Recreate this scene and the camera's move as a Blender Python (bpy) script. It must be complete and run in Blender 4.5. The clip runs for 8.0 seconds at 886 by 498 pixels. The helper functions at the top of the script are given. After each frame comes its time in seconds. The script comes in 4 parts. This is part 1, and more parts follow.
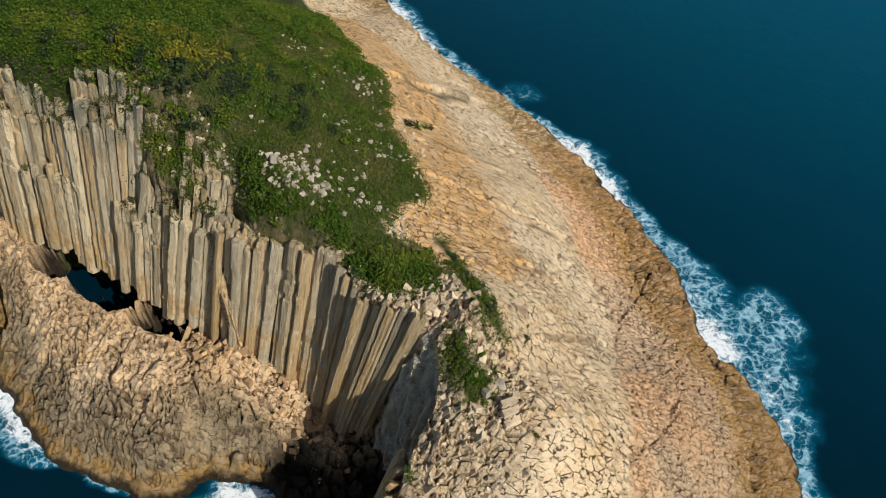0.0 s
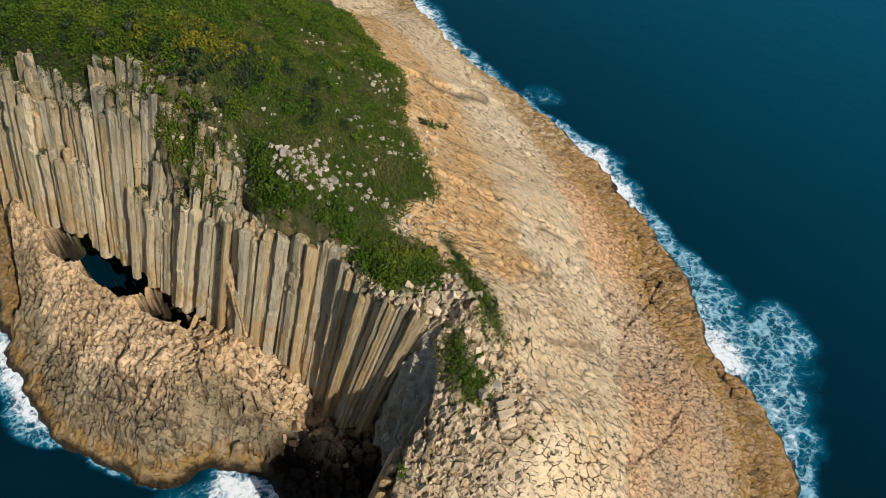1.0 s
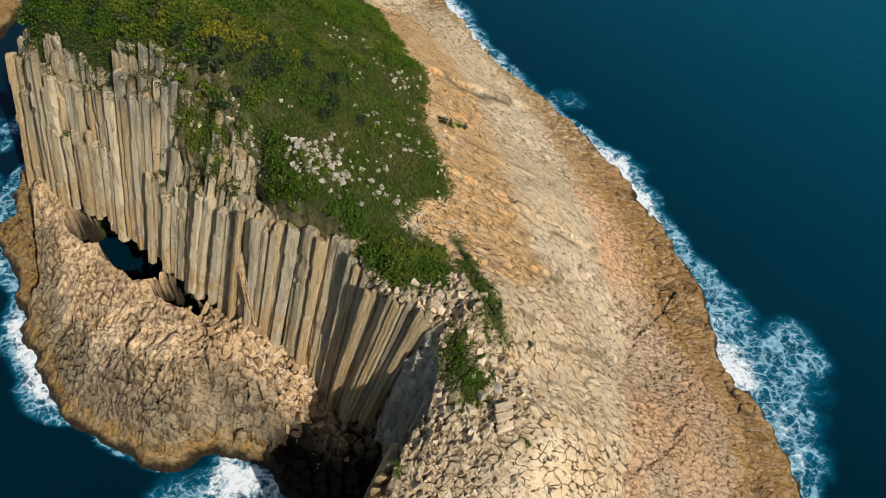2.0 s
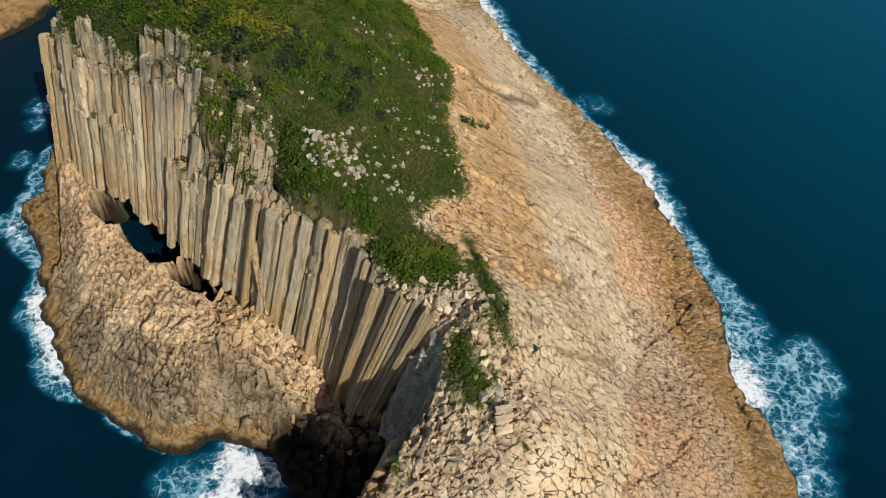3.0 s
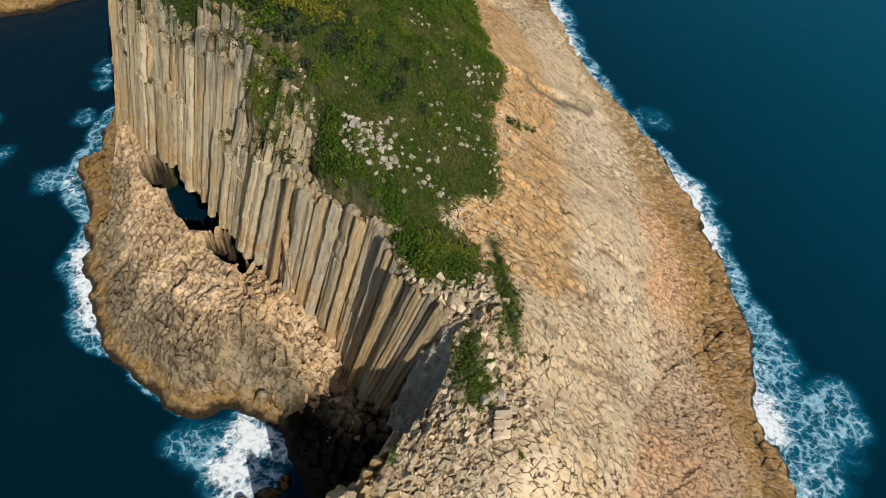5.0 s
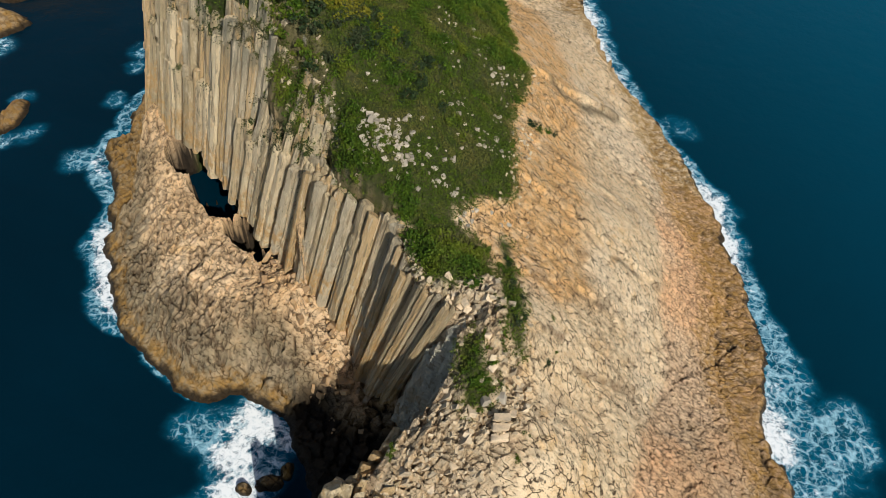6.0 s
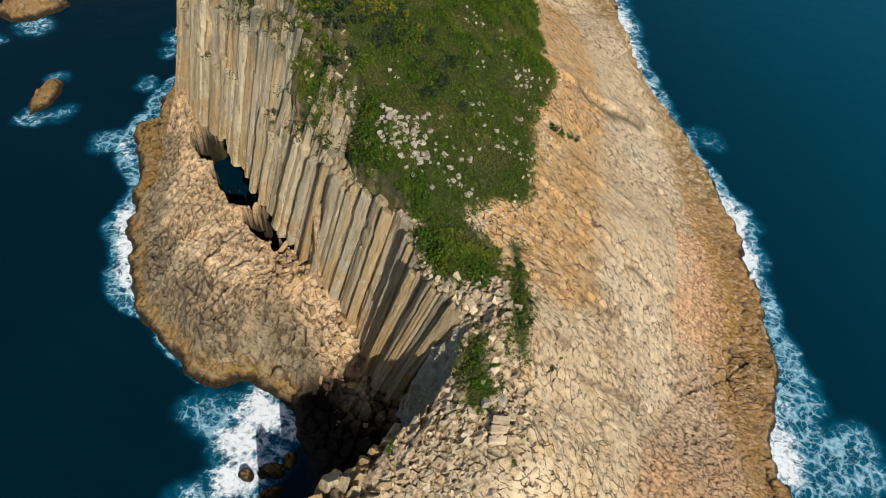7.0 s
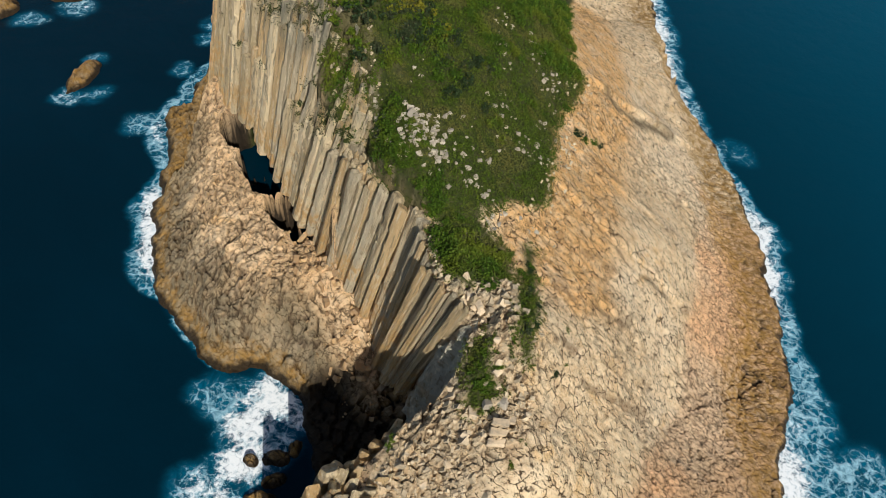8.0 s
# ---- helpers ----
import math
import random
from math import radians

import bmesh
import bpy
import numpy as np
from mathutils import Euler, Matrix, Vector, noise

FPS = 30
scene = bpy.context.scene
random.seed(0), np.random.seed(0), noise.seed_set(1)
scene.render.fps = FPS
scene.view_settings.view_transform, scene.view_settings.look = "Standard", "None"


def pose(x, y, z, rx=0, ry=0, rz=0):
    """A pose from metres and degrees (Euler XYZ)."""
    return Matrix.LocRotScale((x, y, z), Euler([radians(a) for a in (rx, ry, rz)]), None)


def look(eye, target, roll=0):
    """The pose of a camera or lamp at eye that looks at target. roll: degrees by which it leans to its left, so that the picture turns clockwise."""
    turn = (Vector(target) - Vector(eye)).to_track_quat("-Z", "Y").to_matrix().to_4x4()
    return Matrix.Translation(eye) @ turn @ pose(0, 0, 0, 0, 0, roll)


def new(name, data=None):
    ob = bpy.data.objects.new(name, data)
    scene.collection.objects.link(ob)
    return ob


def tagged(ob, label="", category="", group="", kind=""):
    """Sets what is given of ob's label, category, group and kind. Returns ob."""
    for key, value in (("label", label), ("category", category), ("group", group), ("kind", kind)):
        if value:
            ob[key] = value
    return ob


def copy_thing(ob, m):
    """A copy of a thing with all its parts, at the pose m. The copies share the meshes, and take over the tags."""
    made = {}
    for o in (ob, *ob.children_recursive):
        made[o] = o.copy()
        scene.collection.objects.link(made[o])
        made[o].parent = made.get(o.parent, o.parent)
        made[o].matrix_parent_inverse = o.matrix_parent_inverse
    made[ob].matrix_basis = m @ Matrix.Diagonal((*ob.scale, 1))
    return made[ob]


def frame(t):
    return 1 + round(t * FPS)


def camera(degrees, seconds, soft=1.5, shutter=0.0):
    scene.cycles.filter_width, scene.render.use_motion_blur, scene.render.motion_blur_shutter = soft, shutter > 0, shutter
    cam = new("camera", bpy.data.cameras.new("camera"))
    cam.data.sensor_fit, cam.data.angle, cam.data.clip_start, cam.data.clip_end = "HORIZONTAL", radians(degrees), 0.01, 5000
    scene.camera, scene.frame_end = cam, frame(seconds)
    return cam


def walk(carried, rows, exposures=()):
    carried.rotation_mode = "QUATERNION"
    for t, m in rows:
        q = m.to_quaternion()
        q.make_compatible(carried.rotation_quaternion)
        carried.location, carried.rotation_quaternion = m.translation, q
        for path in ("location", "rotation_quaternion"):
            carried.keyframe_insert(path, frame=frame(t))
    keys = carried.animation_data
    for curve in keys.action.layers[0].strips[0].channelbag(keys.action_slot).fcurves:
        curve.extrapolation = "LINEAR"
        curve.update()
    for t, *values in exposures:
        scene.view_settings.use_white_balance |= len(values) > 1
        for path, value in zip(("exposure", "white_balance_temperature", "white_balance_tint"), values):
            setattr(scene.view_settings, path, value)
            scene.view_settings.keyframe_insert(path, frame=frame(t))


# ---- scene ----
cam = camera(55.2, 8.0, soft=0.4)
PATH = [
    (0, (58.953, -87.682, 121.557), (58.506, -86.364, 120.12), -2.7),
    (0.5, (60.351, -87.344, 121.438), (59.877, -86.034, 120.003), -2.4),
    (1, (61.721, -86.913, 121.314), (61.217, -85.613, 119.88), -2.1),
    (1.5, (63.059, -86.406, 121.199), (62.524, -85.118, 119.766), -1.7),
    (3, (66.863, -84.54, 121.016), (66.23, -83.299, 119.582), -0.5),
    (3.5, (68.058, -83.834, 121.033), (67.393, -82.611, 119.596), 0.0),
    (4, (69.218, -83.097, 121.093), (68.522, -81.894, 119.654), 0.5),
    (4.5, (70.347, -82.333, 121.197), (69.621, -81.152, 119.756), 1.0),
    (6, (73.592, -79.899, 121.733), (72.782, -78.785, 120.283), 2.4),
    (6.5, (74.648, -79.037, 121.961), (73.812, -77.947, 120.508), 2.9),
    (7, (75.705, -78.144, 122.196), (74.842, -77.079, 120.739), 3.3),
    (7.5, (76.774, -77.213, 122.421), (75.884, -76.175, 120.961), 3.8),
    (8, (77.866, -76.237, 122.62), (76.948, -75.228, 121.157), 4.2),
]
walk(cam, [(t, look(eye, target, roll)) for t, eye, target, roll in PATH])

# ---- world, sun, exposure ----
SUN_TO = Vector((0.82, -0.47, 0.68)).normalized()          # the way to the sun
sun_data = bpy.data.lights.new("sun", "SUN")
sun_data.energy, sun_data.angle, sun_data.color = 5.0, radians(0.55), (1.0, 0.95, 0.86)
sun = new("sun", sun_data)
sun.matrix_world = look((0, 0, 300), Vector((0, 0, 300)) - SUN_TO)
world = bpy.data.worlds.new("sky")
scene.world = world
world.use_nodes = True
wn = world.node_tree
sky = wn.nodes.new("ShaderNodeTexSky")
sky.sky_type, sky.sun_disc = "NISHITA", False
sky.sun_elevation = math.asin(SUN_TO.z)
sky.sun_rotation = math.atan2(SUN_TO.x, SUN_TO.y)
wn.links.new(sky.outputs[0], wn.nodes["Background"].inputs[0])
wn.nodes["Background"].inputs[1].default_value = 0.085
scene.view_settings.exposure = -0.18


# ---- node helpers and materials ----
class Nodes:
    """A short way to write node materials."""

    def __init__(self, name):
        self.mat = bpy.data.materials.new(name)
        self.mat.use_nodes = True
        self.t = self.mat.node_tree
        self.bsdf = self.t.nodes["Principled BSDF"]

    def put(self, sock, v):
        if isinstance(v, bpy.types.NodeSocket):
            self.t.links.new(v, sock)
        elif isinstance(v, (tuple, list)) and len(v) == 3 and len(sock.default_value) == 4:
            sock.default_value = (*v, 1)
        else:
            sock.default_value = v

    def pos(self, sx=1.0, sy=1.0, sz=1.0, turn=0.0):
        g = self.t.nodes.new("ShaderNodeNewGeometry")
        m = self.t.nodes.new("ShaderNodeMapping")
        m.inputs["Scale"].default_value = (sx, sy, sz)
        m.inputs["Rotation"].default_value = (0, 0, radians(turn))
        self.t.links.new(g.outputs["Position"], m.inputs["Vector"])
        return m.outputs[0]

    def own(self, sx, sy, sz):
        """The object's own coordinates, shifted by its random number."""
        c = self.t.nodes.new("ShaderNodeTexCoord")
        m = self.t.nodes.new("ShaderNodeVectorMath")
        m.operation = "MULTIPLY_ADD"
        self.put(m.inputs[0], c.outputs["Object"])
        m.inputs[1].default_value = (sx, sy, sz)
        self.put(m.inputs[2], self.math("MULTIPLY", self.random(), 90.0))
        return m.outputs[0]

    def noise(self, vec, scale, detail=4.0, rough=0.55, distort=0.0):
        n = self.t.nodes.new("ShaderNodeTexNoise")
        self.put(n.inputs["Vector"], vec)
        for key, v in (("Scale", scale), ("Detail", detail), ("Roughness", rough), ("Distortion", distort)):
            n.inputs[key].default_value = v
        return n.outputs["Fac"]

    def cells(self, vec, scale, feature="DISTANCE_TO_EDGE", rand=1.0):
        n = self.t.nodes.new("ShaderNodeTexVoronoi")
        n.feature = feature
        self.put(n.inputs["Vector"], vec)
        n.inputs["Scale"].default_value, n.inputs["Randomness"].default_value = scale, rand
        return n.outputs["Distance"] if feature != "F1" else n.outputs["Color"]

    def step(self, v, lo, hi, a=0.0, b=1.0):
        n = self.t.nodes.new("ShaderNodeMapRange")
        n.interpolation_type = "SMOOTHSTEP"
        for i, x in enumerate((v, lo, hi, a, b)):
            self.put(n.inputs[i], x)
        return n.outputs[0]

    def math(self, op, a, b=0.0):
        n = self.t.nodes.new("ShaderNodeMath")
        n.operation = op
        self.put(n.inputs[0], a)
        self.put(n.inputs[1], b)
        return n.outputs[0]

    def mix(self, f, a, b, kind="MIX"):
        n = self.t.nodes.new("ShaderNodeMix")
        n.data_type, n.blend_type = "RGBA", kind
        self.put(n.inputs["Factor"], f)
        self.put(n.inputs[6], a)
        self.put(n.inputs[7], b)
        return n.outputs[2]

    def attr(self, name):
        n = self.t.nodes.new("ShaderNodeAttribute")
        n.attribute_name = name
        return n.outputs["Fac"]

    def random(self):
        return self.t.nodes.new("ShaderNodeObjectInfo").outputs["Random"]

    def island(self):
        return self.t.nodes.new("ShaderNodeNewGeometry").outputs["Random Per Island"]

    def height(self):
        n = self.t.nodes.new("ShaderNodeSeparateXYZ")
        self.t.links.new(self.t.nodes.new("ShaderNodeNewGeometry").outputs["Position"], n.inputs[0])
        return n.outputs[2]

    def bump(self, h, strength, distance):
        n = self.t.nodes.new("ShaderNodeBump")
        n.inputs["Strength"].default_value, n.inputs["Distance"].default_value = strength, distance
        self.put(n.inputs["Height"], h)
        self.t.links.new(n.outputs[0], self.bsdf.inputs["Normal"])

    def done(self, color, rough=0.9, spec=0.3):
        self.put(self.bsdf.inputs["Base Color"], color)
        self.put(self.bsdf.inputs["Roughness"], rough)
        self.put(self.bsdf.inputs["Specular IOR Level"], spec)
        return self.mat


def tide(n, color, grain, lift=0.0):
    """Brown algae and dark wet rock near the waterline."""
    z = n.math("ADD", n.height(), n.math("MULTIPLY", n.math("SUBTRACT", grain, 0.5), 6.0))
    damp = n.math("SUBTRACT", z, lift)
    patch = n.step(n.noise(n.pos(), 0.7, 6, 0.7), 0.38, 0.6, 0.25, 1.0)
    color = n.mix(n.math("MULTIPLY", patch, n.step(damp, 3.4, 0.4, 0, 0.9)), color, (0.36, 0.205, 0.055))
    return n.mix(n.step(n.math("ADD", n.height(), n.math("MULTIPLY", n.math("SUBTRACT", grain, 0.5), 3.0)), 1.5, 0.5), color, (0.040, 0.027, 0.014))


def ground_material():
    n = Nodes("weathered_rock")
    p = n.pos()
    big, mid, fine = n.noise(p, 0.055, 5), n.noise(p, 0.40, 8, 0.70), n.noise(p, 3.2, 6, 0.75)
    band = n.noise(n.pos(0.42, 0.07, 0.3, 38), 1.0, 7, 0.66, 0.8)
    c = n.mix(n.step(mid, 0.32, 0.66), (0.77, 0.535, 0.295), (0.93, 0.725, 0.46))
    c = n.mix(n.step(big, 0.44, 0.60, 0, 0.5), c, (0.93, 0.76, 0.54))
    c = n.mix(n.step(n.attr("piece"), 0.6, 1.0, 0, 0.3), c, (0.52, 0.37, 0.22))
    c = n.mix(n.step(fine, 0.42, 0.66, 0, 0.45), c, (0.95, 0.785, 0.545))
    c = n.mix(n.step(band, 0.56, 0.64, 0, 0.42), c, (0.46, 0.285, 0.155))
    c = n.mix(n.math("MULTIPLY", n.attr("ochre"), n.step(mid, 0.34, 0.58, 0.25, 0.88)), c, (0.80, 0.45, 0.165))
    c = n.mix(n.step(n.noise(p, 0.14, 5, 0.65, 1.0), 0.56, 0.70, 0, 0.5), c, (0.80, 0.50, 0.20))
    c = n.mix(n.math("MULTIPLY", n.attr("weathered"), n.step(mid, 0.25, 0.6, 0.45, 0.85)), c, n.mix(n.step(big, 0.40, 0.60), (0.76, 0.44, 0.235), (0.68, 0.47, 0.295)))
    c = n.mix(n.math("MULTIPLY", n.attr("grey"), n.step(mid, 0.25, 0.65, 0.5, 0.9)), c, (0.20, 0.17, 0.105))
    c = n.mix(n.step(n.noise(p, 1.5, 8, 0.78), 0.56, 0.615, 0, 0.5), c, (0.26, 0.155, 0.085))
    bent = n.t.nodes.new("ShaderNodeVectorMath")
    wob = n.t.nodes.new("ShaderNodeTexNoise")
    wob.inputs["Scale"].default_value, wob.inputs["Detail"].default_value, wob.inputs["Roughness"].default_value = 0.6, 7, 0.65
    n.put(wob.inputs["Vector"], p)
    bent.operation = "MULTIPLY_ADD"
    n.put(bent.inputs[0], wob.outputs["Color"])
    bent.inputs[1].default_value = (1.5, 1.5, 0.9)
    n.put(bent.inputs[2], n.pos(0.62, 1.05, 0.9, -10))
    rift = n.step(n.cells(bent.outputs[0], 0.80), 0.014, 0.055, 1, 0)
    rift = n.math("MULTIPLY", rift, n.step(n.noise(p, 0.50, 6, 0.7), 0.45, 0.53))
    dash = n.step(n.noise(n.pos(0.75, 1.7, 1.0, -12), 1.0, 8, 0.70), 0.585, 0.615)
    rift = n.math("MAXIMUM", rift, n.math("MULTIPLY", dash, 0.75))
    rift = n.math("MULTIPLY", rift, n.step(n.attr("block"), 0.2, 0.9, 1.0, 0.7))
    c = n.mix(n.math("MULTIPLY", rift, 0.94), c, (0.075, 0.042, 0.022))
    c = n.mix(n.attr("joint"), c, n.mix(0.85, c, (0.07, 0.042, 0.025)))
    c = n.mix(n.math("MULTIPLY", n.attr("brown"), n.step(n.noise(p, 1.1, 8, 0.75), 0.47, 0.56, 0, 0.75)), c, (0.30, 0.19, 0.11))
    c = tide(n, c, n.noise(p, 0.25, 6, 0.65), n.math("MULTIPLY", n.attr("algae"), 2.2))
    # shade of the holes and cove floor, painted nearly black into the rock
    c = n.mix(n.math("MULTIPLY", n.attr("shadowed"), 0.97), c, (0.024, 0.018, 0.012))
    soil_and_shade = n.mix(n.step(mid, 0.35, 0.7), (0.040, 0.060, 0.012), (0.090, 0.088, 0.035))
    c = n.mix(n.attr("turf"), c, soil_and_shade)
    h = n.math("ADD", n.math("MULTIPLY", mid, 0.9), n.math("ADD", n.math("MULTIPLY", fine, 0.4), n.math("MULTIPLY", rift, -0.7)))
    n.bump(h, 0.9, 0.75)
    return n.done(c, n.step(n.height(), 0.3, 1.6, 0.45, 0.92), 0.2)


def column_material(name="column_rock", a=(0.58, 0.465, 0.285), b=(0.94, 0.77, 0.50), ochre=0.8, own=True):
    n = Nodes(name)
    streak = n.noise(n.own(2.6, 2.6, 5.0) if own else n.pos(0.9, 0.9, 0.3), 1.0, 7, 0.68)
    fine = n.noise(n.own(2.4, 2.4, 40.0) if own else n.pos(1, 1, 0.8), 1.5, 7, 0.75)
    mid, blot, r = n.noise(n.pos(), 0.20, 5, 0.6), n.noise(n.pos(1, 1, 0.5), 0.9, 6, 0.7), n.random()
    c = n.mix(n.step(r, 0.05, 0.95), a, b)
    odd = n.math("FRACT", n.math("MULTIPLY", r, 7.3))
    c = n.mix(n.step(odd, 0.74, 0.80, 0, 0.5 if own else 0), c, (0.42, 0.39, 0.31))
    c = n.mix(n.step(odd, 0.30, 0.24, 0, 0.7 if own else 0), c, (0.68, 0.46, 0.22))
    c = n.mix(n.step(streak, 0.52, 0.62, 0, 0.75), c, (0.31, 0.25, 0.165))
    c = n.mix(n.step(streak, 0.46, 0.34, 0, 0.7), c, (0.90, 0.79, 0.58))
    low = n.step(n.height(), 30, 14, 0.12, 1.0)
    c = n.mix(n.math("MULTIPLY", low, n.math("MULTIPLY", n.step(mid, 0.42, 0.58, 0, ochre), n.step(blot, 0.36, 0.58))), c, (0.66, 0.39, 0.14))
    c = n.mix(n.step(blot, 0.56, 0.72, 0, 0.35), c, (0.36, 0.28, 0.18))
    c = n.mix(n.step(fine, 0.60, 0.70, 0, 0.5), c, (0.12, 0.095, 0.07))
    c = n.mix(n.math("MULTIPLY", n.step(n.height(), 36, 47, 0, 0.85), n.step(n.noise(n.pos(1, 1, 0.25), 0.5, 6, 0.7), 0.40, 0.58)), c, (0.235, 0.23, 0.175))
    c = tide(n, c, n.noise(n.pos(), 0.22, 5, 0.6))
    n.bump(n.math("ADD", n.math("MULTIPLY", fine, 1.2), n.math("ADD", streak, n.math("MULTIPLY", blot, 1.4))), 1.0, 0.6)
    return n.done(c, 0.9, 0.2)


def boulder_material(name, a, b):
    n = Nodes(name)
    mid, fine = n.noise(n.pos(), 0.9, 5, 0.6), n.noise(n.pos(), 4.0, 5, 0.7)
    c = n.mix(n.step(n.random(), 0.0, 1.0), a, b)
    c = n.mix(n.step(mid, 0.45, 0.7, 0, 0.7), c, (0.30, 0.26, 0.20))
    c = n.mix(n.step(fine, 0.6, 0.8, 0, 0.5), c, (0.16, 0.14, 0.11))
    n.bump(n.math("ADD", mid, n.math("MULTIPLY", fine, 0.4)), 0.7, 0.3)
    return n.done(c, 0.92, 0.2)


def leaf_material(name, dark, light, dry):
    n = Nodes(name)
    patch, spot, r = n.noise(n.pos(), 0.13, 6, 0.65, 0.6), n.noise(n.pos(), 0.55, 5, 0.6), n.island()
    c = n.mix(n.math("MULTIPLY", r, n.step(spot, 0.34, 0.60, 0.45, 1.0)), dark, light)
    c = n.mix(n.step(patch, 0.46, 0.62, 0, 0.85), c, dry)
    return n.done(c, 0.75, 0.2)


def water_material():
    n = Nodes("sea_water")
    p = n.pos()
    d, white = n.attr("foam"), n.attr("white")
    warp, fleck = n.noise(p, 0.30, 8, 0.70, 1.0), n.noise(p, 1.1, 6, 0.72, 0.6)
    bend = n.t.nodes.new("ShaderNodeVectorMath")
    stir = n.t.nodes.new("ShaderNodeTexNoise")
    stir.inputs["Scale"].default_value, stir.inputs["Detail"].default_value, stir.inputs["Roughness"].default_value = 0.38, 8, 0.66
    n.put(stir.inputs["Vector"], p)
    bend.operation = "MULTIPLY_ADD"
    n.put(bend.inputs[0], stir.outputs["Color"])
    bend.inputs[1].default_value = (3.4, 3.4, 0)
    n.put(bend.inputs[2], p)
    gather = n.noise(p, 0.55, 9, 0.74, 1.6)
    edge = n.math("SUBTRACT", 0.78, n.math("MULTIPLY", d, 0.18))
    froth = n.step(gather, edge, n.math("ADD", edge, 0.10))
    thick = n.math("MULTIPLY", d, n.step(warp, 0.36, 0.64, 0.12, 1.4))
    net = n.step(n.cells(bend.outputs[0], 0.40), 0.0, n.math("MULTIPLY", thick, 0.20), 1.0, 0.0)
    net2 = n.step(n.cells(bend.outputs[0], 0.95), 0.0, n.math("MULTIPLY", thick, 0.16), 0.65, 0.0)
    net = n.math("MULTIPLY", n.math("MAXIMUM", net, net2), n.step(n.math("ADD", d, n.math("MULTIPLY", n.math("SUBTRACT", warp, 0.5), 2.0)), 0.35, 0.9))
    net = n.math("MAXIMUM", n.math("MULTIPLY", net, n.step(fleck, 0.36, 0.56, 0.45, 1.0)), n.math("MULTIPLY", froth, n.step(d, 0.1, 0.4)))
    body = n.math("ADD", white, n.math("MULTIPLY", n.math("SUBTRACT", warp, 0.5), 1.7))
    body = n.math("ADD", body, n.math("MULTIPLY", n.math("SUBTRACT", fleck, 0.5), 1.1))
    solid = n.step(body, 0.52, 0.92)
    foam = n.math("MAXIMUM", solid, n.math("MULTIPLY", net, 0.75))
    swell = n.noise(n.pos(0.5, 1, 1, 25), 0.02, 4, 0.6)
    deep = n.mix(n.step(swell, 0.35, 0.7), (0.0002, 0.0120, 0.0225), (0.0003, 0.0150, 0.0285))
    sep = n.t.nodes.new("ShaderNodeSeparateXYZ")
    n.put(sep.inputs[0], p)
    # sky sheen painted in: water grows lighter and bluer towards the north-east
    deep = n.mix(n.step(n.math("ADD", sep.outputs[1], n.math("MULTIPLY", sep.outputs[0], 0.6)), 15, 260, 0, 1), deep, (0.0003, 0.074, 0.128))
    stirred = n.math("MULTIPLY", n.step(d, 0.05, 0.75), n.step(warp, 0.28, 0.62, 0.35, 1.0))
    c = n.mix(stirred, deep, (0.001, 0.115, 0.205))
    c = n.mix(n.math("MULTIPLY", net, 0.72), c, (0.44, 0.74, 0.86))
    c = n.mix(n.math("MULTIPLY", solid, n.step(fleck, 0.30, 0.55, 0.62, 1.0)), c, (0.88, 0.92, 0.94))
    h = n.math("ADD", n.math("MULTIPLY", n.noise(p, 0.12, 5, 0.6), 1.0), n.math("ADD", n.math("MULTIPLY", n.noise(p, 0.7, 4, 0.6), 0.25), n.math("MULTIPLY", foam, 0.5)))
    n.bump(h, 0.35, 0.6)
    return n.done(c, n.step(foam, 0, 1, 0.22, 0.9), n.step(foam, 0, 1, 0.08, 0.1))


ROCK = ground_material()
COLUMN = column_material()
SLAB = column_material("grey_slab_rock", (0.58, 0.54, 0.43), (0.66, 0.60, 0.47), 0.4, False)
PALE = boulder_material("pale_boulder_rock", (0.31, 0.275, 0.215), (0.48, 0.42, 0.33))
TAN = boulder_material("tan_block_rock", (0.52, 0.40, 0.26), (0.72, 0.57, 0.39))
GRASS = leaf_material("grass_blades", (0.034, 0.060, 0.004), (0.086, 0.125, 0.008), (0.115, 0.110, 0.028))
LEAF = leaf_material("shrub_leaves", (0.020, 0.050, 0.003), (0.075, 0.132, 0.006), (0.105, 0.130, 0.010))
YELLOW_LEAF = leaf_material("yellow_leaves", (0.045, 0.060, 0.004), (0.150, 0.155, 0.010), (0.175, 0.155, 0.012))
LEDGE_LEAF = leaf_material("ledge_leaves", (0.022, 0.032, 0.008), (0.070, 0.085, 0.020), (0.110, 0.095, 0.040))
DARK_LEAF = leaf_material("dark_leaves", (0.0096, 0.0224, 0.0064), (0.0280, 0.0520, 0.0144), (0.0440, 0.0520, 0.0240))
def rubble_material(name, a, b):
    n = Nodes(name)
    mid, fine, r = n.noise(n.pos(), 0.9, 5, 0.6), n.noise(n.pos(), 3.5, 5, 0.7), n.island()
    c = n.mix(r, a, b)
    c = n.mix(n.step(mid, 0.45, 0.7, 0, 0.6), c, (0.30, 0.25, 0.18))
    c = n.mix(n.step(fine, 0.58, 0.78, 0, 0.5), c, (0.13, 0.10, 0.07))
    n.bump(n.math("ADD", mid, n.math("MULTIPLY", fine, 0.4)), 0.8, 0.3)
    return n.done(c, 0.92, 0.2)


RUBBLE = rubble_material("rubble_rock", (0.36, 0.295, 0.20), (0.68, 0.55, 0.375))
OCHRE_RUBBLE = rubble_material("ochre_rubble_rock", (0.30, 0.19, 0.10), (0.60, 0.40, 0.20))
TWIG = boulder_material("twig_bark", (0.10, 0.07, 0.045), (0.16, 0.12, 0.08))
SEA = water_material()


